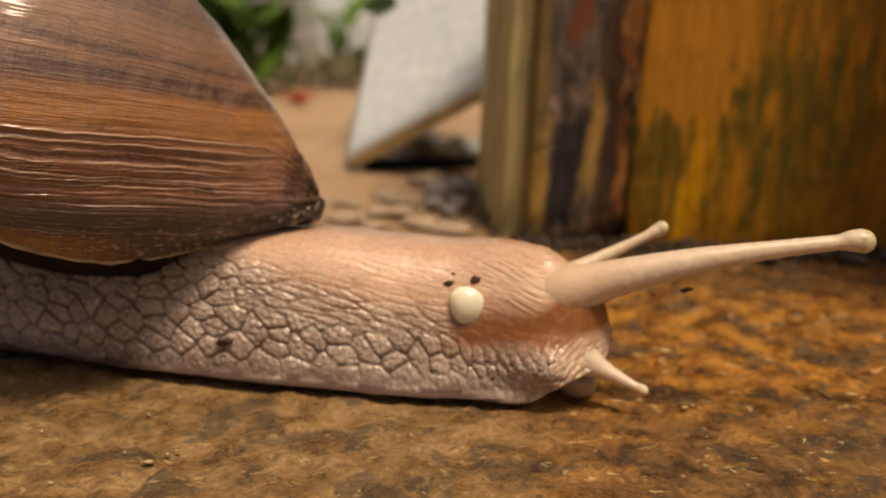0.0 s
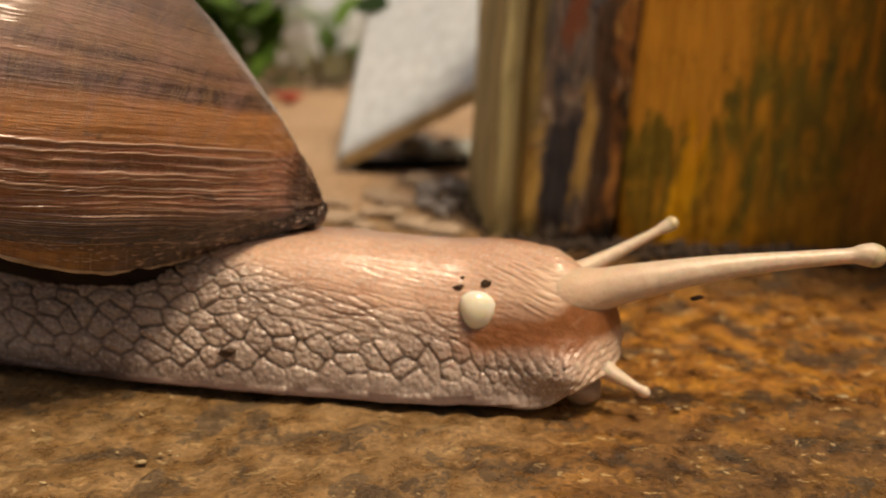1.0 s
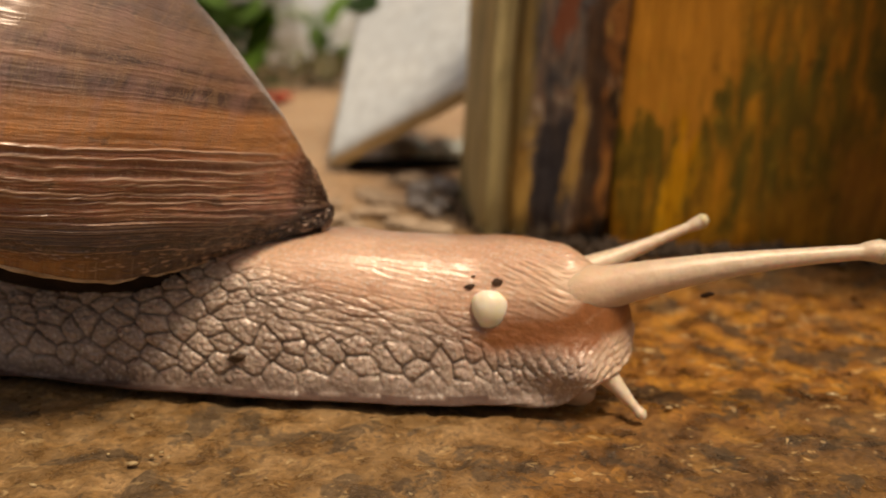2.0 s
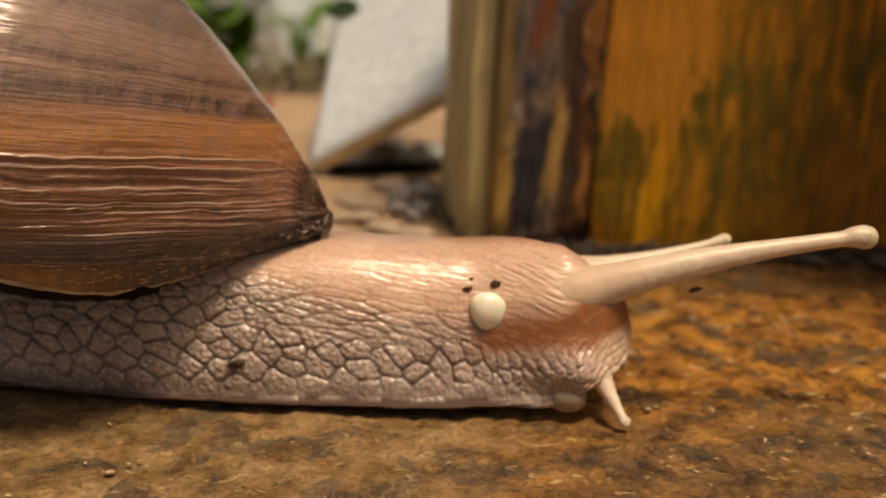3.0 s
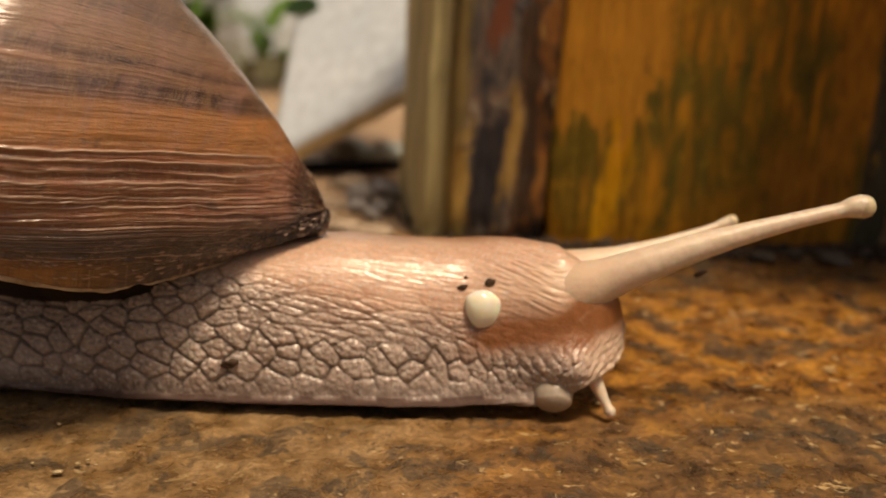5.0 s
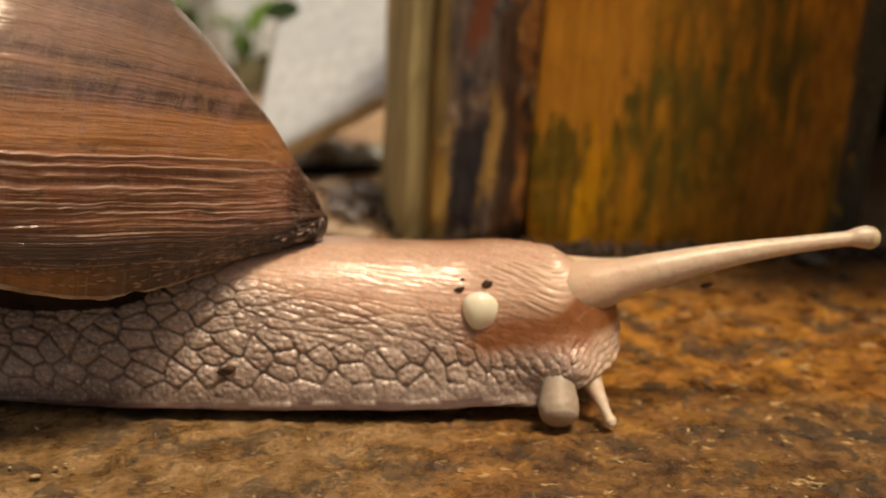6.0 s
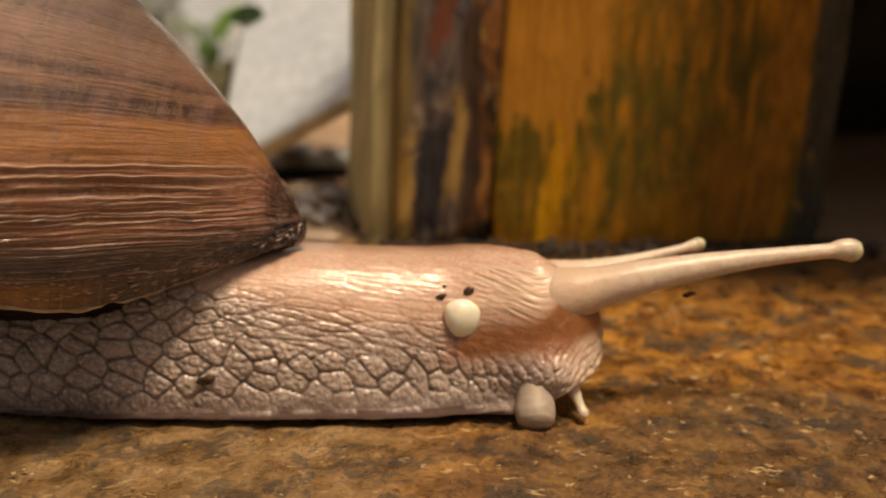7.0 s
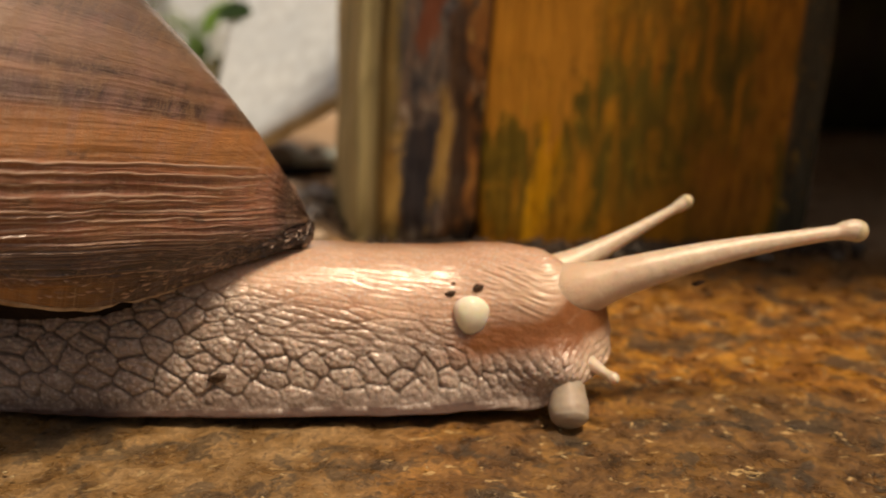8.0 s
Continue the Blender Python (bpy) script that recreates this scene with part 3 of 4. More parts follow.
    col = mix(nt, 0.35, col, ramp(nt, fine, [(0.3, grey(0.7)), (0.7, grey(1.2))]), "MULTIPLY")
    nt.links.new(col, b.inputs["Base Color"])
    bump(nt, b, fine, 0.5, 0.0010)
    bump(nt, b, finger, 0.6, 0.0018)
    return m


OCHRE = mat_face()
STRIP = mat_strip()


def build_post():
    post = thing("timber_post", "weathered square timber post stained ochre, olive and black", "post",
                 at=pose(0.0300, 0.2880, -0.003, 0, 2.2, 0.0))
    core = timber("side_board", 0.0330, 0.084, 0.165, OLIVE, post, "olive grey weathered side", 4)
    core.matrix_basis = pose(-0.0045, 0.0045, 0, 0, 0, 5.0)
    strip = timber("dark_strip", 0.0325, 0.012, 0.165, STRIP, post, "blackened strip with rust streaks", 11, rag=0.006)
    strip.matrix_basis = pose(0.0035, -0.001, 0)
    face = timber("face_board", 0.1150, 0.078, 0.165, OCHRE, post, "ochre stained board with dark green algae", 21)
    face.matrix_basis = pose(0.0335, 0.0005, 0, 0, -0.6, 0)
    return post


# ---- stones, crumbs ----
def stone_mesh(name, size, seed, rough=0.28, sub=4, facets=9):
    bm = bmesh.new()
    bmesh.ops.create_icosphere(bm, subdivisions=sub, radius=0.5)
    rnd = random.Random(seed)
    cuts = []
    for _ in range(facets):
        d = Vector((rnd.gauss(0, 1), rnd.gauss(0, 1), rnd.gauss(0, 1))).normalized()
        cuts.append((d, rnd.uniform(0.26, 0.40)))
    for v in bm.verts:
        n = noise.noise(v.co * 1.7 + Vector((seed * 3.1, seed, 0))) * rough * 1.6 + noise.noise(v.co * 4.3 + Vector((seed, 0, seed * 2.0))) * rough * 0.5
        v.co = v.co * (1 + n)
        for cut in cuts:
            over = v.co.dot(cut[0]) - cut[1]
            if over > 0:
                v.co -= cut[0] * over * 0.85
        v.co.x, v.co.y, v.co.z = v.co.x * size[0], v.co.y * size[1], v.co.z * size[2]
    me = bpy.data.meshes.new(name)
    bm.to_mesh(me)
    bm.free()
    for poly in me.polygons:
        poly.use_smooth = True
    return me


def stone(name, x, y, size, mat, seed, label, category="stone", group="", turn=0.0, sink=0.15):
    ob = put(name, stone_mesh(name, size, seed), mat)
    ob.matrix_world = pose(x, y, size[2] * (0.5 - sink), 0, 0, turn)
    return tagged(ob, label, category, group)


def build_stones():
    rnd = random.Random(5)
    rows = [(0.004, 0.350, (0.016, 0.014, 0.010), STONE), (0.013, 0.333, (0.008, 0.009, 0.005), STONE),
            (0.005, 0.335, (0.009, 0.008, 0.006), STONE), (0.014, 0.366, (0.011, 0.010, 0.009), STONE),
            (0.010, 0.321, (0.009, 0.007, 0.005), STONE)]
    for i, (x, y, size, mat) in enumerate(rows):
        stone("stone", x, y, size, mat, i + 1, "small grey stone lying beside the post's foot", group="stones by the post", turn=rnd.uniform(0, 180))
    for i in range(9):
        x = -0.010 + 0.0065 * i
        s = rnd.uniform(0.013, 0.018)
        stone("pebble", x, 0.470 + 0.2 * x + rnd.uniform(-0.004, 0.008), (s, s, s * 0.9), GLASSY if i in (1, 2, 4, 5, 7) else STONE, i + 20,
              "rounded pebble in the gap under the leaning slab", "pebble", "pebbles under the slab", rnd.uniform(0, 180))
    chips = ((-0.009, 0.324, 0.011), (-0.0235, 0.311, 0.009), (-0.017, 0.362, 0.010), (-0.003, 0.398, 0.012), (0.001, 0.309, 0.008),
             (-0.006, 0.345, 0.009), (-0.015, 0.301, 0.007), (0.010, 0.300, 0.009), (-0.029, 0.338, 0.008))
    for i, (x, y, s) in enumerate(chips):
        stone("stone_chip", x, y, (s * 1.9, s * 1.5, s * 0.40), CHIP, i + 60, "flat dull grey-brown stone chip on sandy earth", "stone chip", "chips of stone", rnd.uniform(0, 180), 0.3)
    for i in range(9):
        x = 0.105 + 0.0115 * i + rnd.uniform(-0.003, 0.003)
        s = rnd.uniform(0.004, 0.008)
        stone("pebble", x, 0.277 + rnd.uniform(-0.014, 0.002), (s * 1.6, s, s * 0.6), PEBBLE, i + 40,
              "dark pebble along the post's foot", "pebble", "pebbles along the post", rnd.uniform(0, 180))


def build_slat():
    bm = bmesh.new()
    bmesh.ops.create_cube(bm, size=1.0, matrix=Matrix.Diagonal((0.075, 0.012, 0.0048, 1)))
    bmesh.ops.bevel(bm, geom=bm.edges[:], offset=0.0012, segments=2, affect="EDGES")
    ob = part("slat", bm, SLAT, None)
    ob.matrix_world = pose(0.002, 0.4465, 0.0016, 0, 0, 20)
    tagged(ob, "narrow slat lying in the gap under the slab, coloured black for shade", "slat")


def build_crumbs():
    rnd = random.Random(9)
    bm = bmesh.new()
    flakes = [(0.0875, 0.165, 0.0011, 2.2), (0.056, 0.1565, 0.0009, 1.5), (0.0575, 0.1575, 0.0007, 1.4), (-0.0275, 0.1297, 0.0010, 1.6),
              (-0.0256, 0.1324, 0.0007, 1.2), (-0.0245, 0.1335, 0.0006, 1.3), (-0.023, 0.132, 0.0005, 1.5), (0.0924, 0.151, 0.0007, 1.8)]
    for i in range(170):
        if i < len(flakes):
            x, y, s, long = flakes[i]
            tilt = (0, 0, rnd.uniform(-15, 15))
        else:
            x, y = rnd.uniform(-0.11, 0.22), rnd.uniform(0.085, 0.27)
            s, long = rnd.uniform(0.0002, 0.0006) * (1.7 if rnd.random() < 0.12 else 1.0), rnd.uniform(0.8, 2.8)
            tilt = (rnd.uniform(0, 25), rnd.uniform(0, 25), rnd.uniform(-40, 40))
        m = Matrix.Translation((x, y, s * 0.05)) @ pose(0, 0, 0, *tilt) @ Matrix.Diagonal((s * long, s, s * 0.45, 1))
        bmesh.ops.create_icosphere(bm, subdivisions=1, radius=0.6, matrix=m)
    ob = part("grit", bm, CRUMB, None)
    tagged(ob, "scattered pale grit and crumbs on the ground", "grit", kind="stuff")


def build_clods():
    """Dark soil and rot fallen along the post's foot."""
    rnd = random.Random(31)
    bm = bmesh.new()
    for i in range(760):
        x = rnd.uniform(0.022, 0.185)
        y = 0.287 - abs(rnd.gauss(0, 0.009)) if x > 0.031 else rnd.uniform(0.285, 0.37)
        if x <= 0.031:
            x = 0.030 - 0.011 * (y - 0.285) / 0.085 - abs(rnd.gauss(0, 0.003))
        s = rnd.uniform(0.0006, 0.0032) * (1.0 if rnd.random() < 0.4 else 0.6)
        m = Matrix.Translation((x, y, s * 0.15)) @ pose(0, 0, 0, rnd.uniform(0, 180), rnd.uniform(0, 180), rnd.uniform(0, 180)) @ Matrix.Diagonal((s * rnd.uniform(0.8, 1.6), s, s * 0.8, 1))
        bmesh.ops.create_icosphere(bm, subdivisions=1, radius=0.6, matrix=m)
    tagged(part("soil", bm, CLOD, None), "dark crumbled soil along the post's foot", "soil", kind="stuff")


# ---- the leaning slab ----
def build_slab():
    c = Vector((-0.0423, 0.428, 0.0045))
    u = Vector((0.062, -0.036, 0.0365)).normalized()
    v = Vector((0.006, 0.0834, 0.0716)).normalized()
    v = (v - u * v.dot(u)).normalized()
    n = u.cross(v)
    at = Matrix((u, v, n)).transposed().to_4x4()
    at.translation = c
    slab = thing("stone_slab", "white stone slab leaning tilted on pebbles", "slab", at=at)
    L, W, T = 0.092, 0.24, 0.0072
    for name, mat, z0, z1 in (("top_face", SLAB, -0.0012, 0.0), ("body", SLAB_EDGE, -T, -0.0013)):
        bm = bmesh.new()
        bmesh.ops.create_cube(bm, size=1.0, matrix=Matrix.Translation((L / 2, W / 2, (z0 + z1) / 2)) @ Matrix.Diagonal((L, W, z1 - z0, 1)))
        bmesh.ops.subdivide_edges(bm, edges=bm.edges[:], cuts=24, use_grid_fill=True)
        for q in bm.verts:
            d = noise.noise(Vector((q.co.x * 160, q.co.y * 160, 2.0))) * 0.0007
            if q.co.x < 0.001 or q.co.x > L - 0.001:
                q.co.x += d * 1.6
            if q.co.y < 0.001 or q.co.y > W - 0.001:
                q.co.y += d * 1.6
        for q in bm.verts:
            q.co.x -= 0.01 * q.co.y   # a broken piece, out of square
        part(name, bm, mat, slab, "earth stained broken edge" if name == "body" else "")
    return slab


# ---- plants and far garden ----
def leaf_blade(bm, at, length, width, droop, fold=0.15):
    rows = 7
    ring = []
    for i in range(rows + 1):
        t = i / rows
        w = width * (math.sin(math.pi * min(1, t * 0.92 + 0.05)) ** 0.8) * 0.5
        p = Vector((0, length * t, -droop * t * t))
        ring.append([bm.verts.new(at @ (p + Vector((s * w, 0, abs(s) * w * fold)))) for s in (-1, 0, 1)])
    for a0, b0 in zip(ring[:-1], ring[1:]):
        for k in (0, 1):
            bm.faces.new((a0[k], a0[k + 1], b0[k + 1], b0[k]))


def plant(x, y, count, size, spread, mat, seed, label, group):
    rnd = random.Random(seed)
    ob = thing("leafy_plant", label, "plant", group, at=pose(x, y, 0))
    bm = bmesh.new()
    for i in range(count):
        yaw, up = rnd.uniform(0, 360), rnd.uniform(10, 75)
        base = Vector((rnd.uniform(-spread, spread), rnd.uniform(-spread, spread), rnd.uniform(0.0, size * 0.9)))
        leaf_blade(bm, Matrix.Translation(base) @ pose(0, 0, 0, up, 0, yaw), size * rnd.uniform(0.5, 1.1), size * rnd.uniform(0.2, 0.38), size * rnd.uniform(0.1, 0.5))
    part("foliage", bm, mat, ob)
    bm = bmesh.new()
    for i in range(7):
        tip = Vector((rnd.uniform(-spread, spread), rnd.uniform(-spread, spread), size * 1.1))
        m = Matrix.Translation(tip / 2) @ tip.to_track_quat("Z", "Y").to_matrix().to_4x4()
        bmesh.ops.create_cone(bm, segments=6, radius1=size * 0.025, radius2=size * 0.012, depth=tip.length, matrix=m)
    part("stem", bm, mat, ob)
    return ob


def build_garden(slab):
    plant(-0.245, 0.98, 80, 0.085, 0.05, LEAF, 1, "bright green leafy plant growing from bare earth", "garden plants")
    plant(-0.36, 1.02, 90, 0.11, 0.09, LEAF, 2, "bright green leafy plant growing from bare earth", "garden plants")
    plant(-0.42, 1.30, 100, 0.16, 0.08, LEAF_DARK, 3, "dark green leafy plant behind the stones", "garden plants")
    plant(-0.158, 1.24, 15, 0.085, 0.022, LEAF, 4, "slender green plant beside pale stones", "garden plants")
    plant(-0.62, 1.15, 120, 0.16, 0.15, LEAF, 6, "bright green leafy plant growing from bare earth", "garden plants")
    for i, (x, y) in enumerate([(-0.20, 1.10), (-0.10, 1.16), (-0.02, 1.08)]):
        plant(x, y, 130, 0.030, 0.075, OLIVE_LEAF, 40 + i, "low olive-green ground cover on the earth", "ground cover")
    for i, (x, y, s) in enumerate([(-0.275, 1.75, (0.27, 0.2, 0.46)), (-0.02, 1.42, (0.22, 0.16, 0.34)), (0.22, 1.5, (0.3, 0.2, 0.36)), (-0.48, 1.5, (0.24, 0.2, 0.3))]):
        stone("boulder", x, y, s, PALE, 60 + i, "pale grey rounded boulder in the garden", "boulder", "garden boulders")
    flower = thing("red_flower", "small red blossom lying on bare earth", "flower", at=pose(-0.140, 0.815, 0.001))
    for k in range(6):
        bm = bmesh.new()
        leaf_blade(bm, pose(0, 0, 0, 38, 0, 60 * k), 0.019, 0.016, 0.004)
        part("petal", bm, RED, flower)
    # a leaf lying on the slab's upper part
    leaf = thing("dark_leaf", "dark green leaf lying on the white slab", "leaf")
    leaf.matrix_world = slab.matrix_world @ pose(-0.011, 0.1195, 0.0012, 0, 0, -126)
    bm = bmesh.new()
    leaf_blade(bm, Matrix.Identity(4), 0.034, 0.013, 0.001)
    part("blade", bm, LEAF_DARK, leaf)
    # hedge that closes the garden
    rnd = random.Random(12)
    bm = bmesh.new()
    for i in range(2600):
        at = Matrix.Translation((rnd.uniform(-3.2, 3.0), rnd.uniform(2.3, 2.8), rnd.uniform(0.0, 1.0) ** 1.2 * 1.3)) @ pose(0, 0, 0, rnd.uniform(0, 90), 0, rnd.uniform(0, 360))
        leaf_blade(bm, at, rnd.uniform(0.10, 0.2), rnd.uniform(0.05, 0.08), 0.03)
    tagged(part("hedge", bm, LEAF_DARK, None), "dense dark green hedge closing the garden", "hedge", kind="stuff")


def build_shelter():
    """The dark hollow beyond the post. Its side wall and low board roof are unseen, added for shade."""
    def wall(name, x0, x1, y0, y1, z0, z1, label):
        bm = bmesh.new()
        bmesh.ops.create_cube(bm, size=1.0, matrix=Matrix.Translation(((x0 + x1) / 2, (y0 + y1) / 2, (z0 + z1) / 2)) @ Matrix.Diagonal((x1 - x0, y1 - y0, z1 - z0, 1)))
        bmesh.ops.bevel(bm, geom=bm.edges[:], offset=0.002, segments=2, affect="EDGES")
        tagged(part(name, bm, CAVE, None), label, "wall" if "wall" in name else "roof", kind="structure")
    wall("wall_back", 0.10, 1.2, 0.72, 0.74, -0.01, 0.16, "boarded back wall of a low hollow, shade put into its colour")
    wall("wall_side", 1.2, 1.22, 0.30, 0.74, -0.01, 0.16, "unseen dark boarded side wall added to close the hollow")
    # unseen roof boards, added to block light from the hollow and the ground
    wall("roof", 0.105, 1.22, 0.300, 0.76, 0.164, 0.182, "unseen dark board roof added to shade the hollow")
    wall("shade_board", 0.152, 1.22, 0.178, 0.298, 0.164, 0.182, "unseen front roof board added to shade the ground and post")


# ---- the snail ----
BODY_GRID = []


def on_skin(x, z, proud=0.0):
    """The place on the near flank at that length and height."""
    g = BODY_GRID[0][:, :160]
    d = (g[..., 0] - x) ** 2 + (g[..., 2] - z) ** 2 + 1e-12
    i, j = np.unravel_index(np.argmin(d), d.shape)
    return (x, float(g[i, j, 1]) - proud, z)


def build_body(snail):
    mm = 0.001
    nx, nv = 620, 300
    x = np.concatenate([np.linspace(-85, 52, nx - 90), 52 + 7.0 * np.sin(np.linspace(0, 1, 91)[1:] * math.pi / 2)])
    nx = len(x)
    top = curve([-85, -70, -50, -33, -9, 9, 19, 29, 39, 46, 50, 54, 57, 59.0], [2, 12, 18.5, 21.5, 25.3, 26.6, 26.0, 25.9, 26.7, 26.5, 24.4, 20.0, 16.4, 12.9], x)
    under = curve([-85, 28, 36, 42, 46, 49, 52.6, 55.8, 57.8, 59.0], [0, 0, 0.4, 1.2, 2.5, 5.2, 7.0, 7.8, 9.6, 12.8], x)
    foot = curve([-85, -70, -50, -33, -9, 14, 24, 34, 42, 48, 53.4, 57.2, 59.0], [0.6, 5.5, 10.5, 13.6, 16.9, 18.5, 19.2, 18.2, 14.6, 11.6, 9.4, 5.8, 0.8], x)
    back = curve([-85, -70, -50, -33, -9, 14, 24, 34, 42, 48, 53.4, 57.2, 59.0], [0.5, 4.5, 9.5, 13.0, 15.4, 15.6, 15.2, 14.6, 12.4, 10.0, 7.8, 4.8, 0.8], x)
    th = np.linspace(0, math.pi, nv)
    X = np.repeat(x[:, None], nv, axis=1)
    c, s = np.cos(th)[None], np.sin(th)[None]
    H = (top - under)[:, None]
    wob = (fbm(X[:, :1] / 9.0, X[:, :1] * 0 + 3, 3) - 0.5)
    frill = step(46, 34, X)
    rel = np.abs(s) ** 0.82
    Z = under[:, None] + H * rel
    slope = 0.72 - 0.14 * np.exp(-((X + 6) / 13.0) ** 2) + 0.75 * step(-12, -34, X)   # the flank falls away under the shell
    Y = -np.sign(c) * np.abs(c) ** slope * back[:, None]
    swing = -8.0 * step(30, 53, X)   # the head turns a little to one side
    low = np.exp(-np.maximum(Z - under[:, None], 0) / 3.4)
    Y = Y - np.sign(c) * low * ((foot - back)[:, None] + wob * 3.0 * frill)
    # the pale rim that fringes the foot
    rise = Z - under[:, None]
    rimz = 1.7 + wob * 1.2
    Y = Y - np.sign(c) * frill * 0.9 * step(rimz + 0.5, rimz - 0.1, rise)
    Z = Z + 1.3 * frill * step(1.6, 0.0, rise)
    Y = Y + np.sign(c) * frill * 1.5 * step(1.5, 0.0, rise)   # its lower edge tucks under
    P = np.stack([X, Y + swing, Z], axis=2)
    # length along the skin from the foot's near or far edge
    seg = np.linalg.norm(np.diff(P, axis=1), axis=2)
    run = np.concatenate([np.zeros((nx, 1)), np.cumsum(seg, axis=1)], axis=1)
    q = np.minimum(run, run[:, -1:] - run)
    far = (np.arange(nv)[None] > nv / 2) * 1.0
    # scales: large on the flank, narrow streaks to the neck, small towards the head
    head = step(28, 46, X)
    sx = X - 0.55 * np.maximum(q - 14, 0) + 0.35 * q
    cx = np.where(sx < 24, sx / 5.6, 4.2857 + (sx - 24) / 5.6 + 0.008 * (sx - 24) ** 2) + 0.30 * (fbm(X / 7, q / 5, 2, 4) - 0.5)
    cy = np.where(q < 14, q / 2.9, 14 / 2.9 + (q - 14) / 2.3) * (1 + 0.35 * head) + 40 * far + 0.30 * (fbm(X / 7, q / 5, 2, 9) - 0.5)
    f1, f2, who = cells(cx, cy, 0.55, 2, 0.58)
    plate = step(-0.02, 0.09 + 0.09 * vnoise(cx * 1.3, cy * 1.3, 71), f2 - f1)
    g1, g2, _ = cells(cx * 3.3 + 5, cy * 2.4, 0.9, 6)
    small = step(0.0, 0.35, g2 - g1)
    # long slanting folds between the scales and the smooth neck
    b1, b2, _ = cells((X + 0.9 * q) / 6.5 + 0.4 * (fbm(X / 5, q / 5, 2, 81) - 0.5), (q + 0.17 * X) / 1.35 + 40 * far, 0.7, 22)
    fold = step(-0.05, 0.34, b2 - b1)
    folds = step(10.5, 14.5, q + 0.05 * (X - 14) + 2.5 * (fbm(X / 5, q / 5, 2, 78) - 0.5)) * step(-12, 4, X)
    plate = plate * (1 - folds) + fold * folds
    # short upright pleats over the rim
    pleat = step(0.0, 0.30, np.abs(((X + 5.0 * (fbm(X / 4, q / 6, 2, 8) - 0.5)) / 3.1) % 1 - 0.5) + 0.35 * vnoise(X / 2.1, q * 0.2, 18))
    hem = step(6.0, 3.5, q)
    plate = plate * (1 - 0.55 * hem) + 0.55 * hem * pleat
    neck = step(15.0, 21.0, q + np.where(X < 14, 0.22, 0.06) * (X - 14) + 2.0 * (fbm(X / 6, q / 6, 2, 77) - 0.5)) * step(-24, -2, X)
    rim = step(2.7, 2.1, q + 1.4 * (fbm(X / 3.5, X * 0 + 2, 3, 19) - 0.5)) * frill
    # the rim itself, plus painted shade that fades up the lower flank
    rim_shade = np.maximum(rim, 0.6 * step(6.0, 2.5, q) * frill)
    rus = np.exp(-(np.maximum(np.abs(X - 43) - 7.5, 0) / 6.0) ** 2 - ((q - 12.8 - 0.10 * (X - 42)) / np.where(q < 12.8, 3.2, 4.6)) ** 2)
    soft = np.maximum(head * step(7, 11, q), step(45, 52, X))
    rus = np.maximum(rus, 1.15 * np.exp(-((X - 52.5) / 6.5) ** 2 - ((Z - 16.0) / 3.0) ** 2))
    rus = np.maximum(rus, 1.2 * np.exp(-((X - 47.5) / 6.0) ** 2 - ((Z - 14.2) / 2.9) ** 2))
    rus = np.maximum(rus, 0.85 * step(45, 50, X) * step(12.5 - 4 * far, 15.5 - 4 * far, Z + 2.0 * (fbm(X / 3, q / 3, 2, 91) - 0.5)) * step(27, 17, Z))
    # a rusty line along the back
    ridge = np.abs(np.arange(nv)[None] - nv * 0.53) / 14.0
    rus = np.maximum(rus, 0.55 * np.exp(-ridge ** 2) * step(-8, 4, X) * step(50, 40, X) * (0.5 + fbm(X / 4, ridge, 2, 83)))
    amp = (0.80 + 0.15 * step(0, -25, X)) * (1 - 0.45 * folds) * (1 - 0.85 * neck) * (1 - 0.62 * soft) * (1 - rim) * (1 - 0.4 * hem) * step(-86, -70, X) * (1 - 0.6 * np.clip(rus, 0, 1))
    dome = np.clip(1 - (f1 / 0.62) ** 2, 0, 1) * (1 - folds)
    d = amp * (plate * (0.50 + 0.35 * who) + 0.45 * dome + (0.28 - 0.10 * head + 0.14 * head * step(12, 8, q)) * small + 0.55 * (fbm(X * 1.8, q * 1.8, 3, 12) - 0.5)) - amp
    wr = fbm(X * 1.25 + q * 2.0, q * 0.26 - X * 0.16, 3, 15) - 0.5
    d = d + 0.70 * wr * neck * head + 0.13 * (fbm(X * 0.22 + q * 0.05, q * 2.2 + X * 0.35, 3, 16) - 0.5) * neck
    # grainy skin under the cheek
    p1, _, _ = cells(X / 1.15, q / 1.15 + 40 * far, 0.8, 33)
    d = d + 0.42 * np.clip(1 - (p1 / 0.6) ** 2, 0, 1) * step(44, 49, X) * step(15.0, 12.0, Z)
    # the head runs out into the roots of the stalks; a cheek hangs over the mouth
    swell, calm = np.zeros_like(P), np.zeros_like(X)
    roots = (((48, -13, 18.2), (98, -16, 31), 5.6, 2.5, 4.2, 0.09), ((48, 0, 19.5), (80, 4, 28), 4.6, 2.0, 4.0, 0.14))
    for base, tip, sigma, reach, wide, thin in roots:
        base, tip = np.array(base), np.array(tip)
        way = (tip - base) / np.linalg.norm(tip - base)
        a0 = (P - base) @ way
        rho = np.linalg.norm(P - base - a0[..., None] * way, axis=2)
        w = np.exp(-(rho / sigma) ** 2) * step(-3, 6, a0)
        swell += (reach * w)[..., None] * way
        calm = np.maximum(calm, np.clip(1.5 * np.exp(-(rho / (sigma * 1.35)) ** 2) * step(-7, 4, a0), 0, 1))
    d = d * (1 - calm)
    cheek = np.exp(-((X - 47.0) / 6.0) ** 2 - ((P[..., 2] - 8.8) / 4.2) ** 2) * (P[..., 1] < -8)
    swell += cheek[..., None] * np.array([0.6, -3.6, -0.5])
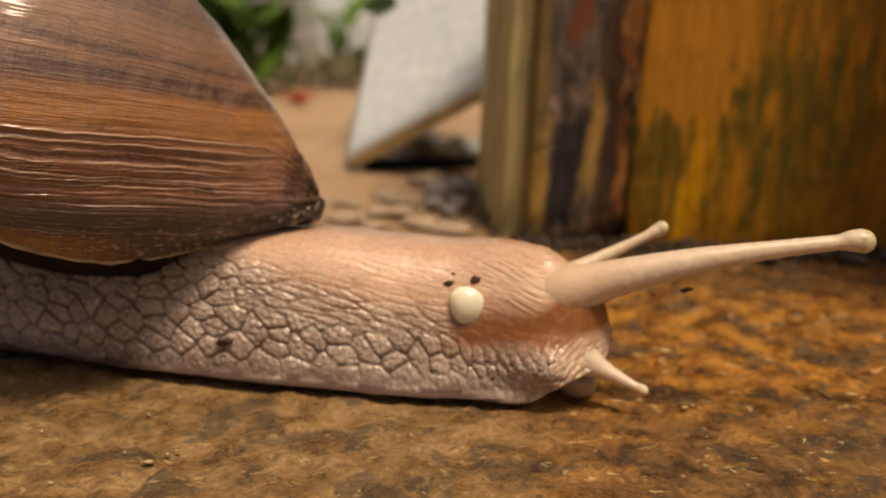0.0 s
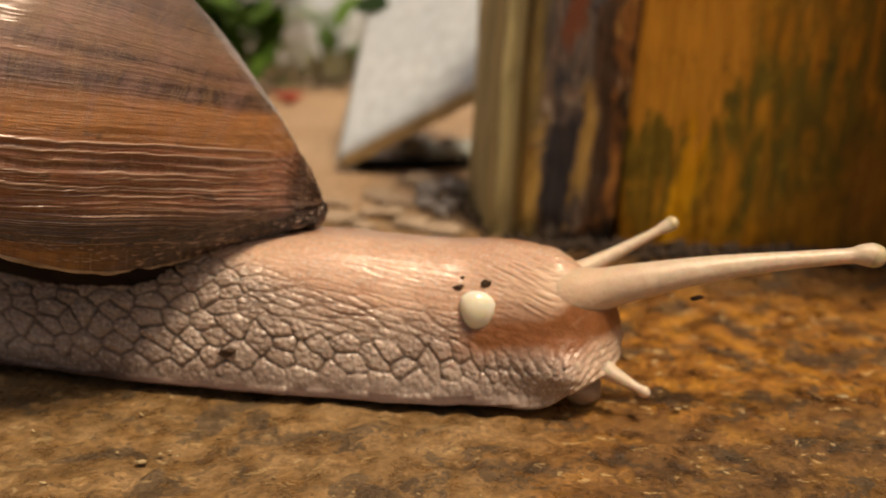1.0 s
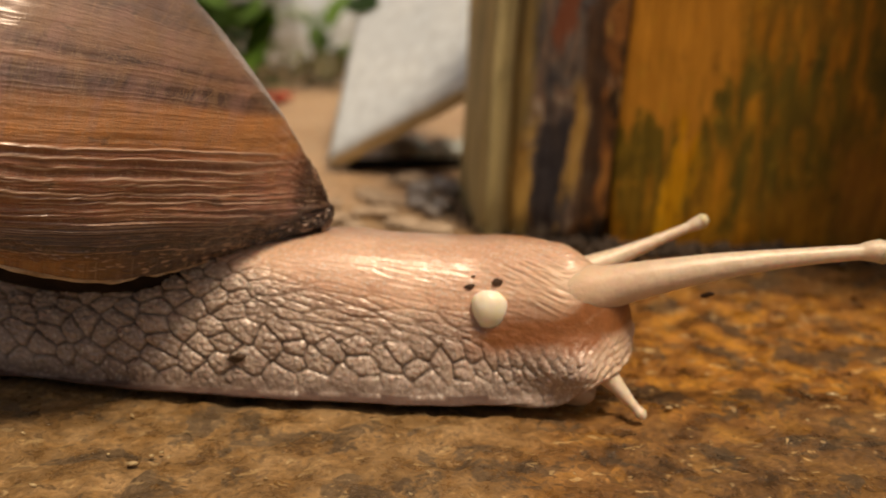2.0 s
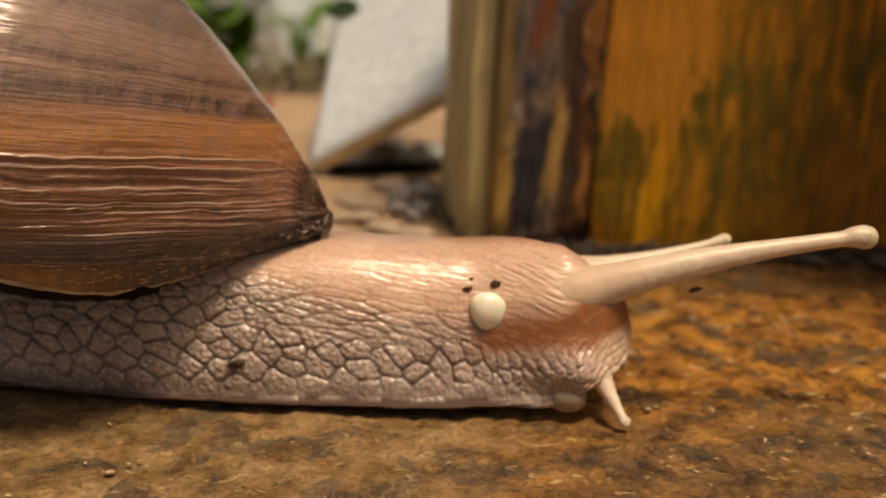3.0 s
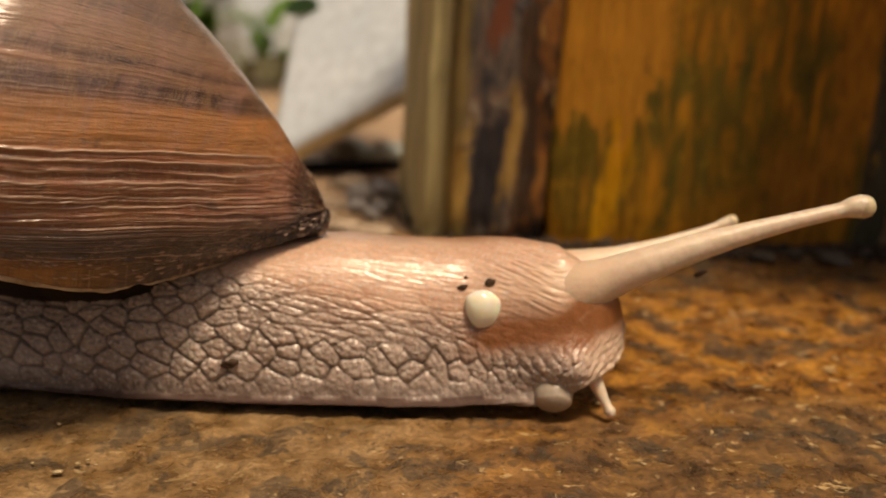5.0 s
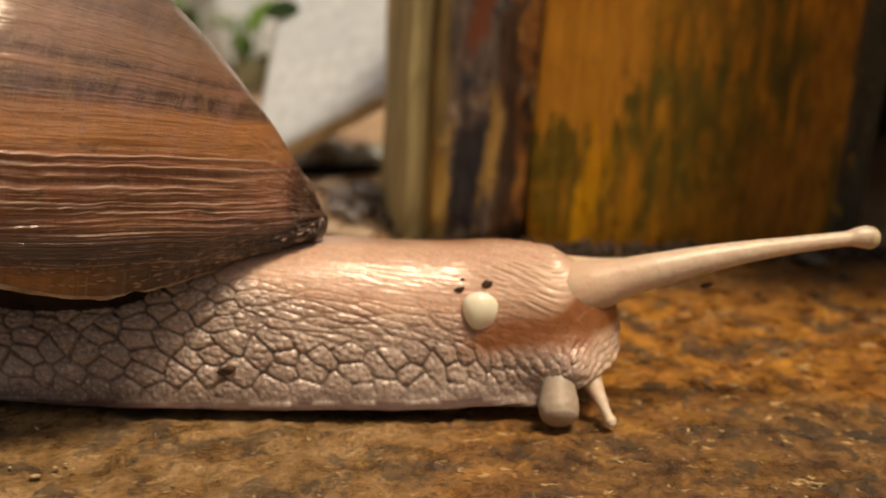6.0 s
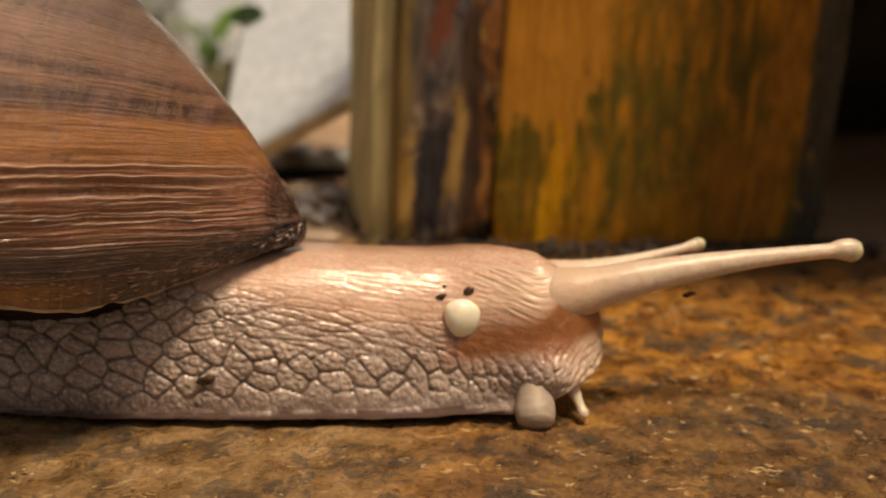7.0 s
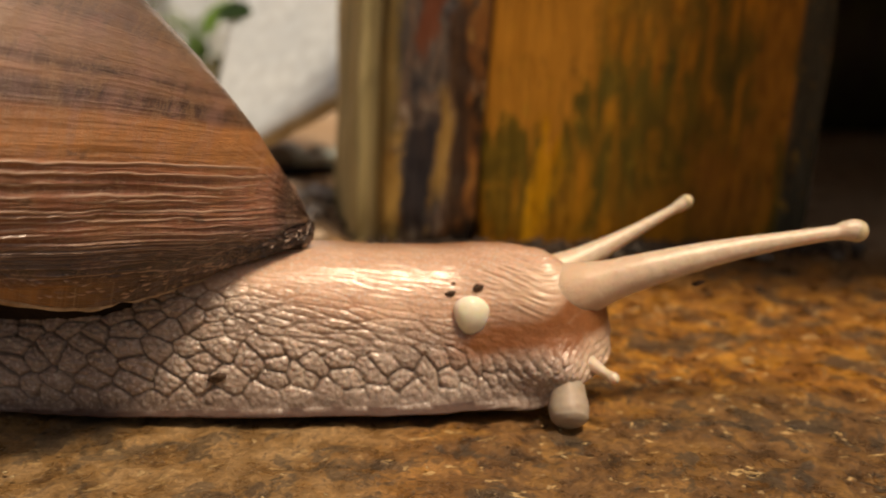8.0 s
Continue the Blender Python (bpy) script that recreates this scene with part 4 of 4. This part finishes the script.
    cheek = np.exp(-((X - 44.5) / 5.5) ** 2 - ((P[..., 2] - 18.0) / 4.6) ** 2) * step(-8, -12, P[..., 1])   # the stalk's root lifts the skin
    swell += cheek[..., None] * np.array([1.0, -1.2, 0.0])
    N = normals_of(P)
    N = np.where((N * np.stack([X * 0, Y, Z - 8], axis=2)).sum(axis=2, keepdims=True) < 0, -N, N)
    P = P + N * d[..., None] + swell
    # the skin closes smoothly round the stalks' roots
    stem = np.zeros_like(X)
    for base, tip, sigma, reach, wide, thin in roots:
        base, tip = np.array(base), np.array(tip)
        way = (tip - base) / np.linalg.norm(tip - base)
        a0 = (P - base) @ way
        out = P - base - a0[..., None] * way
        rho = np.linalg.norm(out, axis=2)
        sleeve = wide - thin * np.maximum(a0, -6) - 0.5 - 0.9 * step(1, 9, a0)
        grown = 0.5 * (rho + sleeve + np.sqrt((rho - sleeve) ** 2 + 3.0))
        stem = np.maximum(stem, 0.6 * step(46, 53, X))
        stem = np.maximum(stem, step(-12, 0, a0) * step(sleeve + 5.0, sleeve + 1.0, rho))
        wrap = (base[1] > -5) * step(-13, -1, a0) * step(sleeve + 6, sleeve + 1, rho) * (P[..., 2] > 4)
        P = P + out / (rho[..., None] + 1e-6) * ((grown - rho) * wrap)[..., None]
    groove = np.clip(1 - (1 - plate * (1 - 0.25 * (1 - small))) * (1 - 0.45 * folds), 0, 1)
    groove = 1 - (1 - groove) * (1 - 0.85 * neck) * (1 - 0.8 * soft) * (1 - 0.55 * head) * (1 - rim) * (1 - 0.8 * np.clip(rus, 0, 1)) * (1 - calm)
    cream = np.clip(neck + 0.8 * calm + 0.45 * step(9, 19, q) * step(-8, 12, X) + 0.12 * rim, 0, 1)
    # a flat sole
    hem0, hem1 = P[:, :1].copy(), P[:, -1:].copy()
    for h in (hem0, hem1):
        h[..., 1] = (h[..., 1] - swing[:, :1]) * 0.80 + swing[:, :1]
        h[..., 2] = under[:, None]
    sole = np.stack([X[:, :1], swing[:, :1], under[:, None]], axis=2)
    P = np.concatenate([sole, hem0, P, hem1, sole], axis=1)

    def ext(v):
        return np.concatenate([v[:, :1]] * 2 + [v] + [v[:, -1:]] * 2, axis=1)
    me = grid_mesh("body", P[:, ::-1] * mm, floats={"rim": ext(rim_shade)[:, ::-1], "tubercle": ext(groove)[:, ::-1], "cream": ext(cream)[:, ::-1], "stem": ext(stem)[:, ::-1], "russet": ext(np.clip(rus * 1.1, 0, 0.95))[:, ::-1]})
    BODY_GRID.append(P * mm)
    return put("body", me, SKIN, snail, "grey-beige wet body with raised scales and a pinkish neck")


SHELL_TIP = Vector((0.0062, -0.006, 0.0335))


def build_shell(snail):
    mm = 0.001
    axis = Vector((-0.945, -0.10, 0.31)).normalized()
    e1 = Vector((0, -1, 0))
    e1 = (e1 - axis * e1.dot(axis)).normalized()
    e2 = axis.cross(e1)
    if e2.z < 0:
        e2 = -e2
    lip, end = -28.0, 272.0
    ns, nphi = 190, 1800
    s = 112 * np.linspace(0, 1, ns) ** 1.25
    f = np.concatenate([np.linspace(0, 0.34, 1300, endpoint=False), np.linspace(0.34, 1, nphi - 1300)])
    r = curve([0, 1.2, 3.5, 9, 16.5, 25, 35, 48, 60, 75, 90, 105, 112], [1.6, 4.2, 6.4, 11.2, 17.6, 23.6, 28.6, 31.5, 31.2, 26, 18, 8, 1.5], s)
    S = np.repeat(s[:, None], nphi, axis=1)
    Fg = np.repeat(f[None], ns, axis=0)
    # growth lines lean: they start at the tip and trail along the whorl
    lean = 0.85 * 75 * np.tanh(S / 75.0 * 1.05)
    blend = step(0.0, 0.16, Fg)
    PHI = lip + (end - lip) * Fg * (1 + 0.5 * (np.minimum(Fg, 0.45) / 0.27) ** 1.5 * np.exp(-S / 12.0) * step(0.9, 0.5, Fg)) - lean
    PHI = (1 - blend) * (curve([0, 10, 22, 35, 50, 80, 120], [-64, -67, -60, -46, -36, -29, -29], S) + (end - lip) * Fg) + blend * PHI
    R = np.repeat(r[:, None], nphi, axis=1)
    # whorls of the spire, parted by a winding suture
    turn = np.log(np.maximum(S - 28, 1) / 50.0) * 3.2 - (PHI / 360.0)
    sut = np.abs((turn % 1) - 0.5) * 2
    R = R * (1 - 0.055 * step(0.75, 1.0, sut) * step(60, 72, S))
    # growth ridges, crowded and rough towards the lip
    # near the tip the growth lines run on level and end at the outline and the lip
    k = int(np.searchsorted(s, 46.0))
    high = R * np.sin(np.radians(PHI))
    off = high + (0.20 - 0.26 * step(0.25, 0.9, high / r[k])) * (S - s[k])
    ref = np.degrees(np.arcsin(np.clip(off / r[k], -1, 1)))
    ref = np.where(PHI > 90, 180 - ref, ref)
    level = np.interp(ref, PHI[k], f)
    near = step(95, 66, S)
    Fl = near * (level - 0.024) + (1 - near) * Fg
    u = Fl + 0.0032 * (fbm(S / 16.0, Fg * 6, 3, 21) - 0.5) + 0.0035 * (fbm(S / 3.2, Fg * 45, 3, 23) - 0.5)
    zone = step(0.205, 0.185, Fl)
    grain = 0.5 * vnoise(u * 330, S / 26.0, 33) + 0.3 * vnoise(u * 700, S / 10.0, 35) + 0.7 * (1 - np.abs(2 * vnoise(u * 150, S / 30.0, 31) - 1)) ** 2.0
    # single raised growth ridges: a crisp set low on the whorl, a few faint ones above
    rnd = random.Random(77)
    crisp = np.zeros_like(S)
    for k in range(46):
        at = 0.188 - 0.0062 * k + rnd.uniform(-0.0035, 0.0035) if k < 32 else 0.245 + 0.013 * (k - 32) + rnd.uniform(-0.006, 0.006)
        high = rnd.uniform(0.30, 0.95) if k < 32 else rnd.uniform(0.10, 0.30)
        if k in (0, 2):
            at, high = 0.1885 - 0.0045 * k, 1.0
        run = at + 0.0030 * (fbm(S / 22.0, S * 0 + 3 * k, 2, 61 + k) - 0.5) + 0.0030 * (fbm(S / 2.6, S * 0 + 5 * k, 2, 161 + k) - 0.5)
        wide = 0.0007 + 0.0008 * vnoise(S / 9.0, S * 0 + k, 91)
        live = step(0.28, 0.62, 0.75 * vnoise(S / 12.0, S * 0 + 7.3 * k, 93) + 0.35 * vnoise(S / 1.9, S * 0 + 3.1 * k, 97) + 0.3 * (k in (0, 2, 6, 11))) * step(2, 14, S)
        crisp = np.maximum(crisp, high * live * np.exp(-((u - run) / wide) ** 2))
    # a crust of grit on the lip and the tip
    tipped = np.clip(step(46, 20, S) * step(0.120, 0.060, Fg + 0.04 * (fbm(S / 6, Fg * 40, 3, 55) - 0.5)) + step(7, 2.5, S), 0, 1)
    lumps = fbm(S / 5.0, Fg * 90, 3, 41) - 0.5
    R = R + 0.26 * crisp + 0.16 * (fbm(S / 2.2, Fg * 75, 3, 57) - 0.5) + (0.07 + 0.39 * zone) * (grain - 0.7) + (0.15 + step(0.10, 0.01, Fg) + step(16, 4, S)) * lumps * 0.75 + tipped * (fbm(S / 1.8, Fg * 160, 3, 43) - 0.5) * 1.0
    k1, _, kw = cells(S / 1.3, Fg * 250, 0.9, 47)
    crust = np.where(kw > 0.62, step(0.5, 0.1, k1), 0) * (step(0.11, 0.03, Fg) * 0.6 + tipped) * (0.3 + fbm(S / 9, Fg * 25, 2, 49)) * step(0.006, 0.022, Fg)
    R = R + 0.40 * crust
    ridge = np.clip(crisp + 0.9 * crust * (kw > 0.84), 0, 1)
    # the lip's edge is uneven
    edge = step(0.02, 0.0, Fg)
    PHI = PHI + edge * (fbm(S / 6.0, S * 0 + 1, 3, 44) - 0.5) * 2.0
    cp, sp = np.cos(np.radians(PHI)), np.sin(np.radians(PHI))
    A, E1, E2, T0 = (np.array(v) for v in (axis, e1, e2, SHELL_TIP))
    P = T0[None, None] + mm * (S[..., None] * A + R[..., None] * (cp[..., None] * E1 + sp[..., None] * E2))
    # the spire's shoulder is slimmer than a round cone, and the tip rests on the neck
    x, z = P[..., 0] / mm, P[..., 2] / mm
    slim = np.interp(z, [33, 35, 38, 42, 48, 55, 66, 76], [0, -0.9, -2.0, -2.1, -1.9, -2.6, -3.7, -4.6]) * step(-48, -16, x + 0.6 * (z - 45))
    slim = slim + np.interp(z, [24, 27, 29, 31, 33, 34.5], [3.0, 3.2, 2.9, 1.6, 0.5, 0]) * step(-7, 3.5, x)
    P[..., 0] += (slim - 1.2 * step(-34, -2, x)) * mm
    P[..., 1] += 5.5 * mm * step(-34, -2, x)
    P[..., 2] -= 1.3 * mm * step(-20, 0, x)
    uv = np.stack([Fl, S / 112.0], axis=2)
    me = grid_mesh("shell", P, uv=uv, floats={"ridge": ridge, "crust": tipped})
    ob = put("shell", me, SHELL, snail, "brown striped ridged shell with a worn crusted lip")
    sol = ob.modifiers.new("thickness", "SOLIDIFY")
    sol.thickness, sol.offset = 0.0008, -1.0
    # the pale bead along the lip
    line = P[:130, 0]
    ang = np.linspace(0, 2 * math.pi, 8, endpoint=False)
    tang = np.gradient(line, axis=0)
    tang /= np.linalg.norm(tang, axis=1, keepdims=True)
    outw = (cp[:130, 0, None] * E1 + sp[:130, 0, None] * E2)
    side = np.cross(tang, outw)
    rad = (0.00042 * (0.4 + 0.9 * vnoise(s[:130] / 5.0, s[:130] * 0, 51)))[:, None, None]
    tube = line[:, None] + rad * (np.cos(ang)[None, :, None] * outw[:, None] + np.sin(ang)[None, :, None] * side[:, None])
    put("lip", grid_mesh("lip", tube, wrap=True), RIM, ob, "pale worn shell lip")
    return ob


def taper(name, length, radii, mat, parent, label="", bend=0.0, lumps=0.05, rooted=1.0, curl=0.0):
    """A soft tapered limb along -x: its tip lies at the origin. radii: (distance from the tip, radius)."""
    nl, na = 90, 28
    t = np.linspace(0, 1, nl) ** 1.5 * length
    r = curve([q[0] for q in radii], [q[1] for q in radii], t)
    ang = np.linspace(0, 2 * math.pi, na, endpoint=False)
    T, AN = np.meshgrid(t, ang, indexing="ij")
    R = np.repeat(r[:, None], na, axis=1) * (1 + lumps * (fbm(T * 900, np.cos(AN) * 2 + 5 + np.sin(AN), 3, 61) - 0.5))
    z = -bend * np.sin(np.pi * np.clip(T / length, 0, 1))
    inward = curl * np.clip((T / length - 0.55) / 0.45, 0, 1) ** 2.1   # the root turns into the head
    P = np.stack([-T, R * np.cos(AN) + inward, R * np.sin(AN) + z - 0.3 * inward], axis=2)
    me = grid_mesh(name, P, wrap=True, floats={"root": step(0.45, 0.85, T / length) * rooted, "blush": rooted * step(0.68, 0.90, T / length + 0.10 * (fbm(T * 300, AN, 2, 63) - 0.5)) * step(0.45, -0.45, np.sin(AN))})
    return put(name, me, mat, parent, label)


def blob(name, centre, size, mat, parent, label="", seed=1, rough=0.12, rot=(0, 0, 0)):
    me = stone_mesh(name, size, seed, rough, 4, 0)
    ob = put(name, me, mat, parent, label)
    ob.matrix_basis = pose(*centre, *rot)
    return ob


build_ground()
build_post()
build_stones()
slab = build_slab()
build_garden(slab)
build_shelter()
build_slat()
build_crumbs()
build_clods()

snail = thing("giant_snail", "large brown-shelled land snail crawling on damp ground", "snail")
body = build_body(snail)
shell = build_shell(snail)
blob("mantle", (-0.054, 0.003, 0.0285), (0.106, 0.032, 0.0265), MANTLE, snail, "mantle plug in the shell's mouth, shade put into its colour", 17, 0.05, (0, 14, 0))
mm = 0.001
near_tentacle = taper("upper_tentacle", 0.066, [(0, 0.0), (0.0005, 0.0011), (0.0019, 0.0019), (0.0036, 0.0018), (0.0055, 0.0013), (0.012, 0.0014), (0.029, 0.0023), (0.040, 0.0031), (0.0450, 0.0036), (0.0485, 0.0044), (0.0520, 0.0053), (0.0555, 0.0059), (0.0600, 0.0058), (0.066, 0.0040)], TENTACLE, snail, "pale stretched eye stalk", -0.0023, curl=0.0085)
blob("eye", (-0.0019, 0, 0), (0.0039, 0.0040, 0.0040), EYE, near_tentacle, "creamy knob at the stalk's tip", 3, 0.03)
far_tentacle = taper("upper_tentacle", 0.046, [(0, 0.0), (0.0004, 0.0008), (0.0014, 0.0013), (0.0028, 0.0012), (0.0045, 0.0009), (0.012, 0.0012), (0.024, 0.0024), (0.031, 0.0038), (0.037, 0.0052), (0.042, 0.0058), (0.046, 0.0030)], TENTACLE, snail, "pale eye stalk", 0.0005)
blob("eye", (-0.0014, 0, 0), (0.0027, 0.0027, 0.0027), EYE, far_tentacle, "creamy knob at the stalk's tip", 4, 0.03)
low_tentacle = taper("lower_tentacle", 0.0210, [(0, 0.0), (0.0003, 0.0006), (0.0012, 0.0010), (0.0024, 0.0008), (0.005, 0.0011), (0.0085, 0.0017), (0.0105, 0.0024), (0.0130, 0.0034), (0.0160, 0.0040), (0.0210, 0.0015)], TENTACLE, snail, "short pale feeler", 0.0003)
lobe = taper("mouth_lobe", 0.0140, [(0, 0.0), (0.0002, 0.0016), (0.0006, 0.0024), (0.0014, 0.0031), (0.003, 0.0034), (0.006, 0.0030), (0.009, 0.0027), (0.0120, 0.0022), (0.0140, 0.0010)], LOBE, snail, "smooth translucent lip lobe", 0.0004, rooted=0.0)
bead = blob("bead", on_skin(0.0333, 0.0168, 0.0001), (0.0060, 0.0040, 0.0068), BEAD, snail, "glossy cream-white bead on the neck", 8, 0.06)
for v in bead.data.vertices:   # a drop, narrower below
    v.co.x *= 1 + 0.12 * v.co.z / 0.0034
for x, z, size, tilt, seed in ((0.0299, 0.0202, (0.0017, 0.0007, 0.0010), -10, 11), (0.0344, 0.0211, (0.0018, 0.0007, 0.0012), -35, 12), (-0.0089, 0.0078, (0.0026, 0.0010, 0.0015), 0, 13), (0.0305, 0.0217, (0.0006, 0.0003, 0.0004), 0, 14)):
    blob("dirt_speck", on_skin(x, z, 0.0003), size, SPECK, snail, "dark crumb stuck to the skin", seed, 0.4, (0, tilt, 0))


blob("dirt_speck", (-0.0305, -0.0004, -0.0022), (0.0020, 0.0009, 0.0008), SPECK, near_tentacle, "dark crumb under the stalk", 15, 0.5)


# ---- what moves ----
def pointing(base, tip, on=0.0):
    """The pose at tip whose x axis runs on from base through tip."""
    x = (Vector(tip) - Vector(base)).normalized()
    y = Vector((0, 0, 1)).cross(x).normalized()
    m = Matrix((x, y, x.cross(y))).transposed().to_4x4()
    m.translation = Vector(tip) + x * on
    return m


def motions():
    walk(snail, [(t, pose(x, y, z, rx, ry, rz)) for t, x, y, z, rx, ry, rz in SNAIL])
    walk(shell, [(t, pose(x, y, z, rx, ry, rz)) for t, x, y, z, rx, ry, rz in SHELL_ROWS])
    walk(near_tentacle, [(t, pointing((0.0480, -0.0130, 0.0182), p, 0.0017)) for t, *p in NEAR])
    walk(far_tentacle, [(t, pointing((0.0480, 0.0, 0.0195), p, 0.0010)) for t, *p in FAR])
    walk(low_tentacle, [(t, pointing((0.0503, -0.0132, 0.0108), p, 0.0008)) for t, *p in LOW])
    walk(lobe, [(t, pointing((p[0] + 0.0014, p[1] + 0.0100, p[2] + 0.0100), p, 0.0)) for t, *p in LOBE_ROWS])


SNAIL = [
    (0, -0.01484, 0.17585, -0.00078, -1.87, 1.42, -3.19),
    (0.5, -0.01397, 0.17368, -0.00027, -1.16, 1.12, -0.86),
    (1, -0.01245, 0.17162, -0.00033, -0.33, 0.87, -0.49),
    (1.5, -0.01069, 0.16988, -0.00012, 0.36, 0.53, 0.53),
    (3, -0.00585, 0.17056, 0.00015, 1.13, -0.04, 1.42),
    (3.5, -0.00347, 0.17101, 0.00004, 0.31, 0.20, 0.71),
    (4, -0.00176, 0.17071, -0.00003, 0.15, 0.13, 0.07),
    (4.5, 0.00000, 0.17000, -0.00000, 0.00, 0.00, -0.00),
    (6, 0.00454, 0.16739, 0.00001, -0.54, -0.29, 2.03),
    (6.5, 0.00625, 0.16631, -0.00018, -0.06, -0.24, 1.68),
    (7, 0.00787, 0.16590, -0.00067, 0.12, 0.09, 0.80),
    (7.5, 0.00997, 0.16620, -0.00048, -0.38, 0.21, 1.63),
    (8, 0.01237, 0.16598, -0.00020, -0.32, -0.19, 1.05),
]
SHELL_ROWS = [
    (0, -0.00258, 0.00323, 0.00027, 1.53, 1.05, 3.85),
    (0.5, -0.00215, 0.00375, -0.00007, 1.37, 1.23, 1.67),
    (1, -0.00205, 0.00395, -0.00018, 1.21, 0.92, 1.55),
    (1.5, -0.00197, 0.00375, -0.00046, 0.91, 1.06, 1.01),
    (3, -0.00076, 0.00047, -0.00042, -0.04, 0.72, 0.29),
    (3.5, -0.00060, -0.00006, -0.00024, -0.01, 0.71, 0.43),
    (4, -0.00030, 0.00002, -0.00015, 0.00, 0.41, 0.11),
    (4.5, -0.00000, 0.00000, -0.00000, -0.00, -0.00, 0.00),
    (6, 0.00101, -0.00024, -0.00007, -0.08, -0.11, -2.13),
    (6.5, 0.00111, -0.00104, 0.00015, -0.22, -0.55, -1.26),
    (7, 0.00109, -0.00111, 0.00031, -0.18, -0.81, -0.60),
    (7.5, 0.00105, -0.00204, 0.00020, -0.41, -0.43, -0.80),
    (8, 0.00092, -0.00123, -0.00043, -1.38, -0.82, -0.70),
]
NEAR = [
    (0, 0.0973, -0.0160, 0.0329),
    (0.5, 0.0980, -0.0160, 0.0327),
    (1, 0.0974, -0.0160, 0.0303),
    (1.5, 0.0974, -0.0160, 0.0290),
    (3, 0.0955, -0.0160, 0.0313),
    (3.5, 0.0942, -0.0160, 0.0318),
    (4, 0.0942, -0.0160, 0.0331),
    (4.5, 0.0947, -0.0160, 0.0367),
    (6, 0.1000, -0.0160, 0.0301),
    (6.5, 0.1008, -0.0160, 0.0267),
    (7, 0.1001, -0.0160, 0.0287),
    (7.5, 0.1000, -0.0160, 0.0312),
    (8, 0.1001, -0.0160, 0.0314),
]
FAR = [
    (0, 0.0684, 0.0040, 0.0299),
    (0.5, 0.0685, 0.0040, 0.0291),
    (1, 0.0689, 0.0040, 0.0304),
    (1.5, 0.0707, 0.0040, 0.0305),
    (3, 0.0792, 0.0040, 0.0258),
    (3.5, 0.0817, 0.0040, 0.0246),
    (4, 0.0832, 0.0040, 0.0265),
    (4.5, 0.0819, 0.0040, 0.0311),
    (6, 0.0819, 0.0040, 0.0233),
    (6.5, 0.0817, 0.0040, 0.0228),
    (7, 0.0813, 0.0040, 0.0256),
    (7.5, 0.0798, 0.0040, 0.0288),
    (8, 0.0774, 0.0040, 0.0335),
]
LOW = [
    (0, 0.0643, -0.0180, 0.0054),
    (0.5, 0.0634, -0.0180, 0.0053),
    (1, 0.0622, -0.0180, 0.0053),
    (1.5, 0.0607, -0.0180, 0.0009),
    (3, 0.0557, -0.0237, 0.0011),
    (3.5, 0.0538, -0.0233, 0.0011),
    (4, 0.0542, -0.0217, 0.0010),
    (4.5, 0.0550, -0.0194, 0.0008),
    (6, 0.0543, -0.0235, 0.0003),
    (6.5, 0.0507, -0.0299, 0.0007),
    (7, 0.0534, -0.0199, 0.0016),
    (7.5, 0.0545, -0.0216, 0.0058),
    (8, 0.0562, -0.0222, 0.0079),
]
LOBE_ROWS = [
    (0, 0.0533, -0.0130, 0.0018),
    (0.5, 0.0517, -0.0130, 0.0012),
    (1, 0.0520, -0.0140, 0.0014),
    (1.5, 0.0505, -0.0140, 0.0008),
    (3, 0.0467, -0.0190, 0.0013),
    (3.5, 0.0462, -0.0190, 0.0013),
    (4, 0.0463, -0.0190, 0.0020),
    (4.5, 0.0449, -0.0190, 0.0018),
    (6, 0.0453, -0.0243, 0.0006),
    (6.5, 0.0443, -0.0257, 0.0005),
    (7, 0.0445, -0.0232, 0.0008),
    (7.5, 0.0474, -0.0232, 0.0008),
    (8, 0.0484, -0.0240, 0.0006),
]

motions()
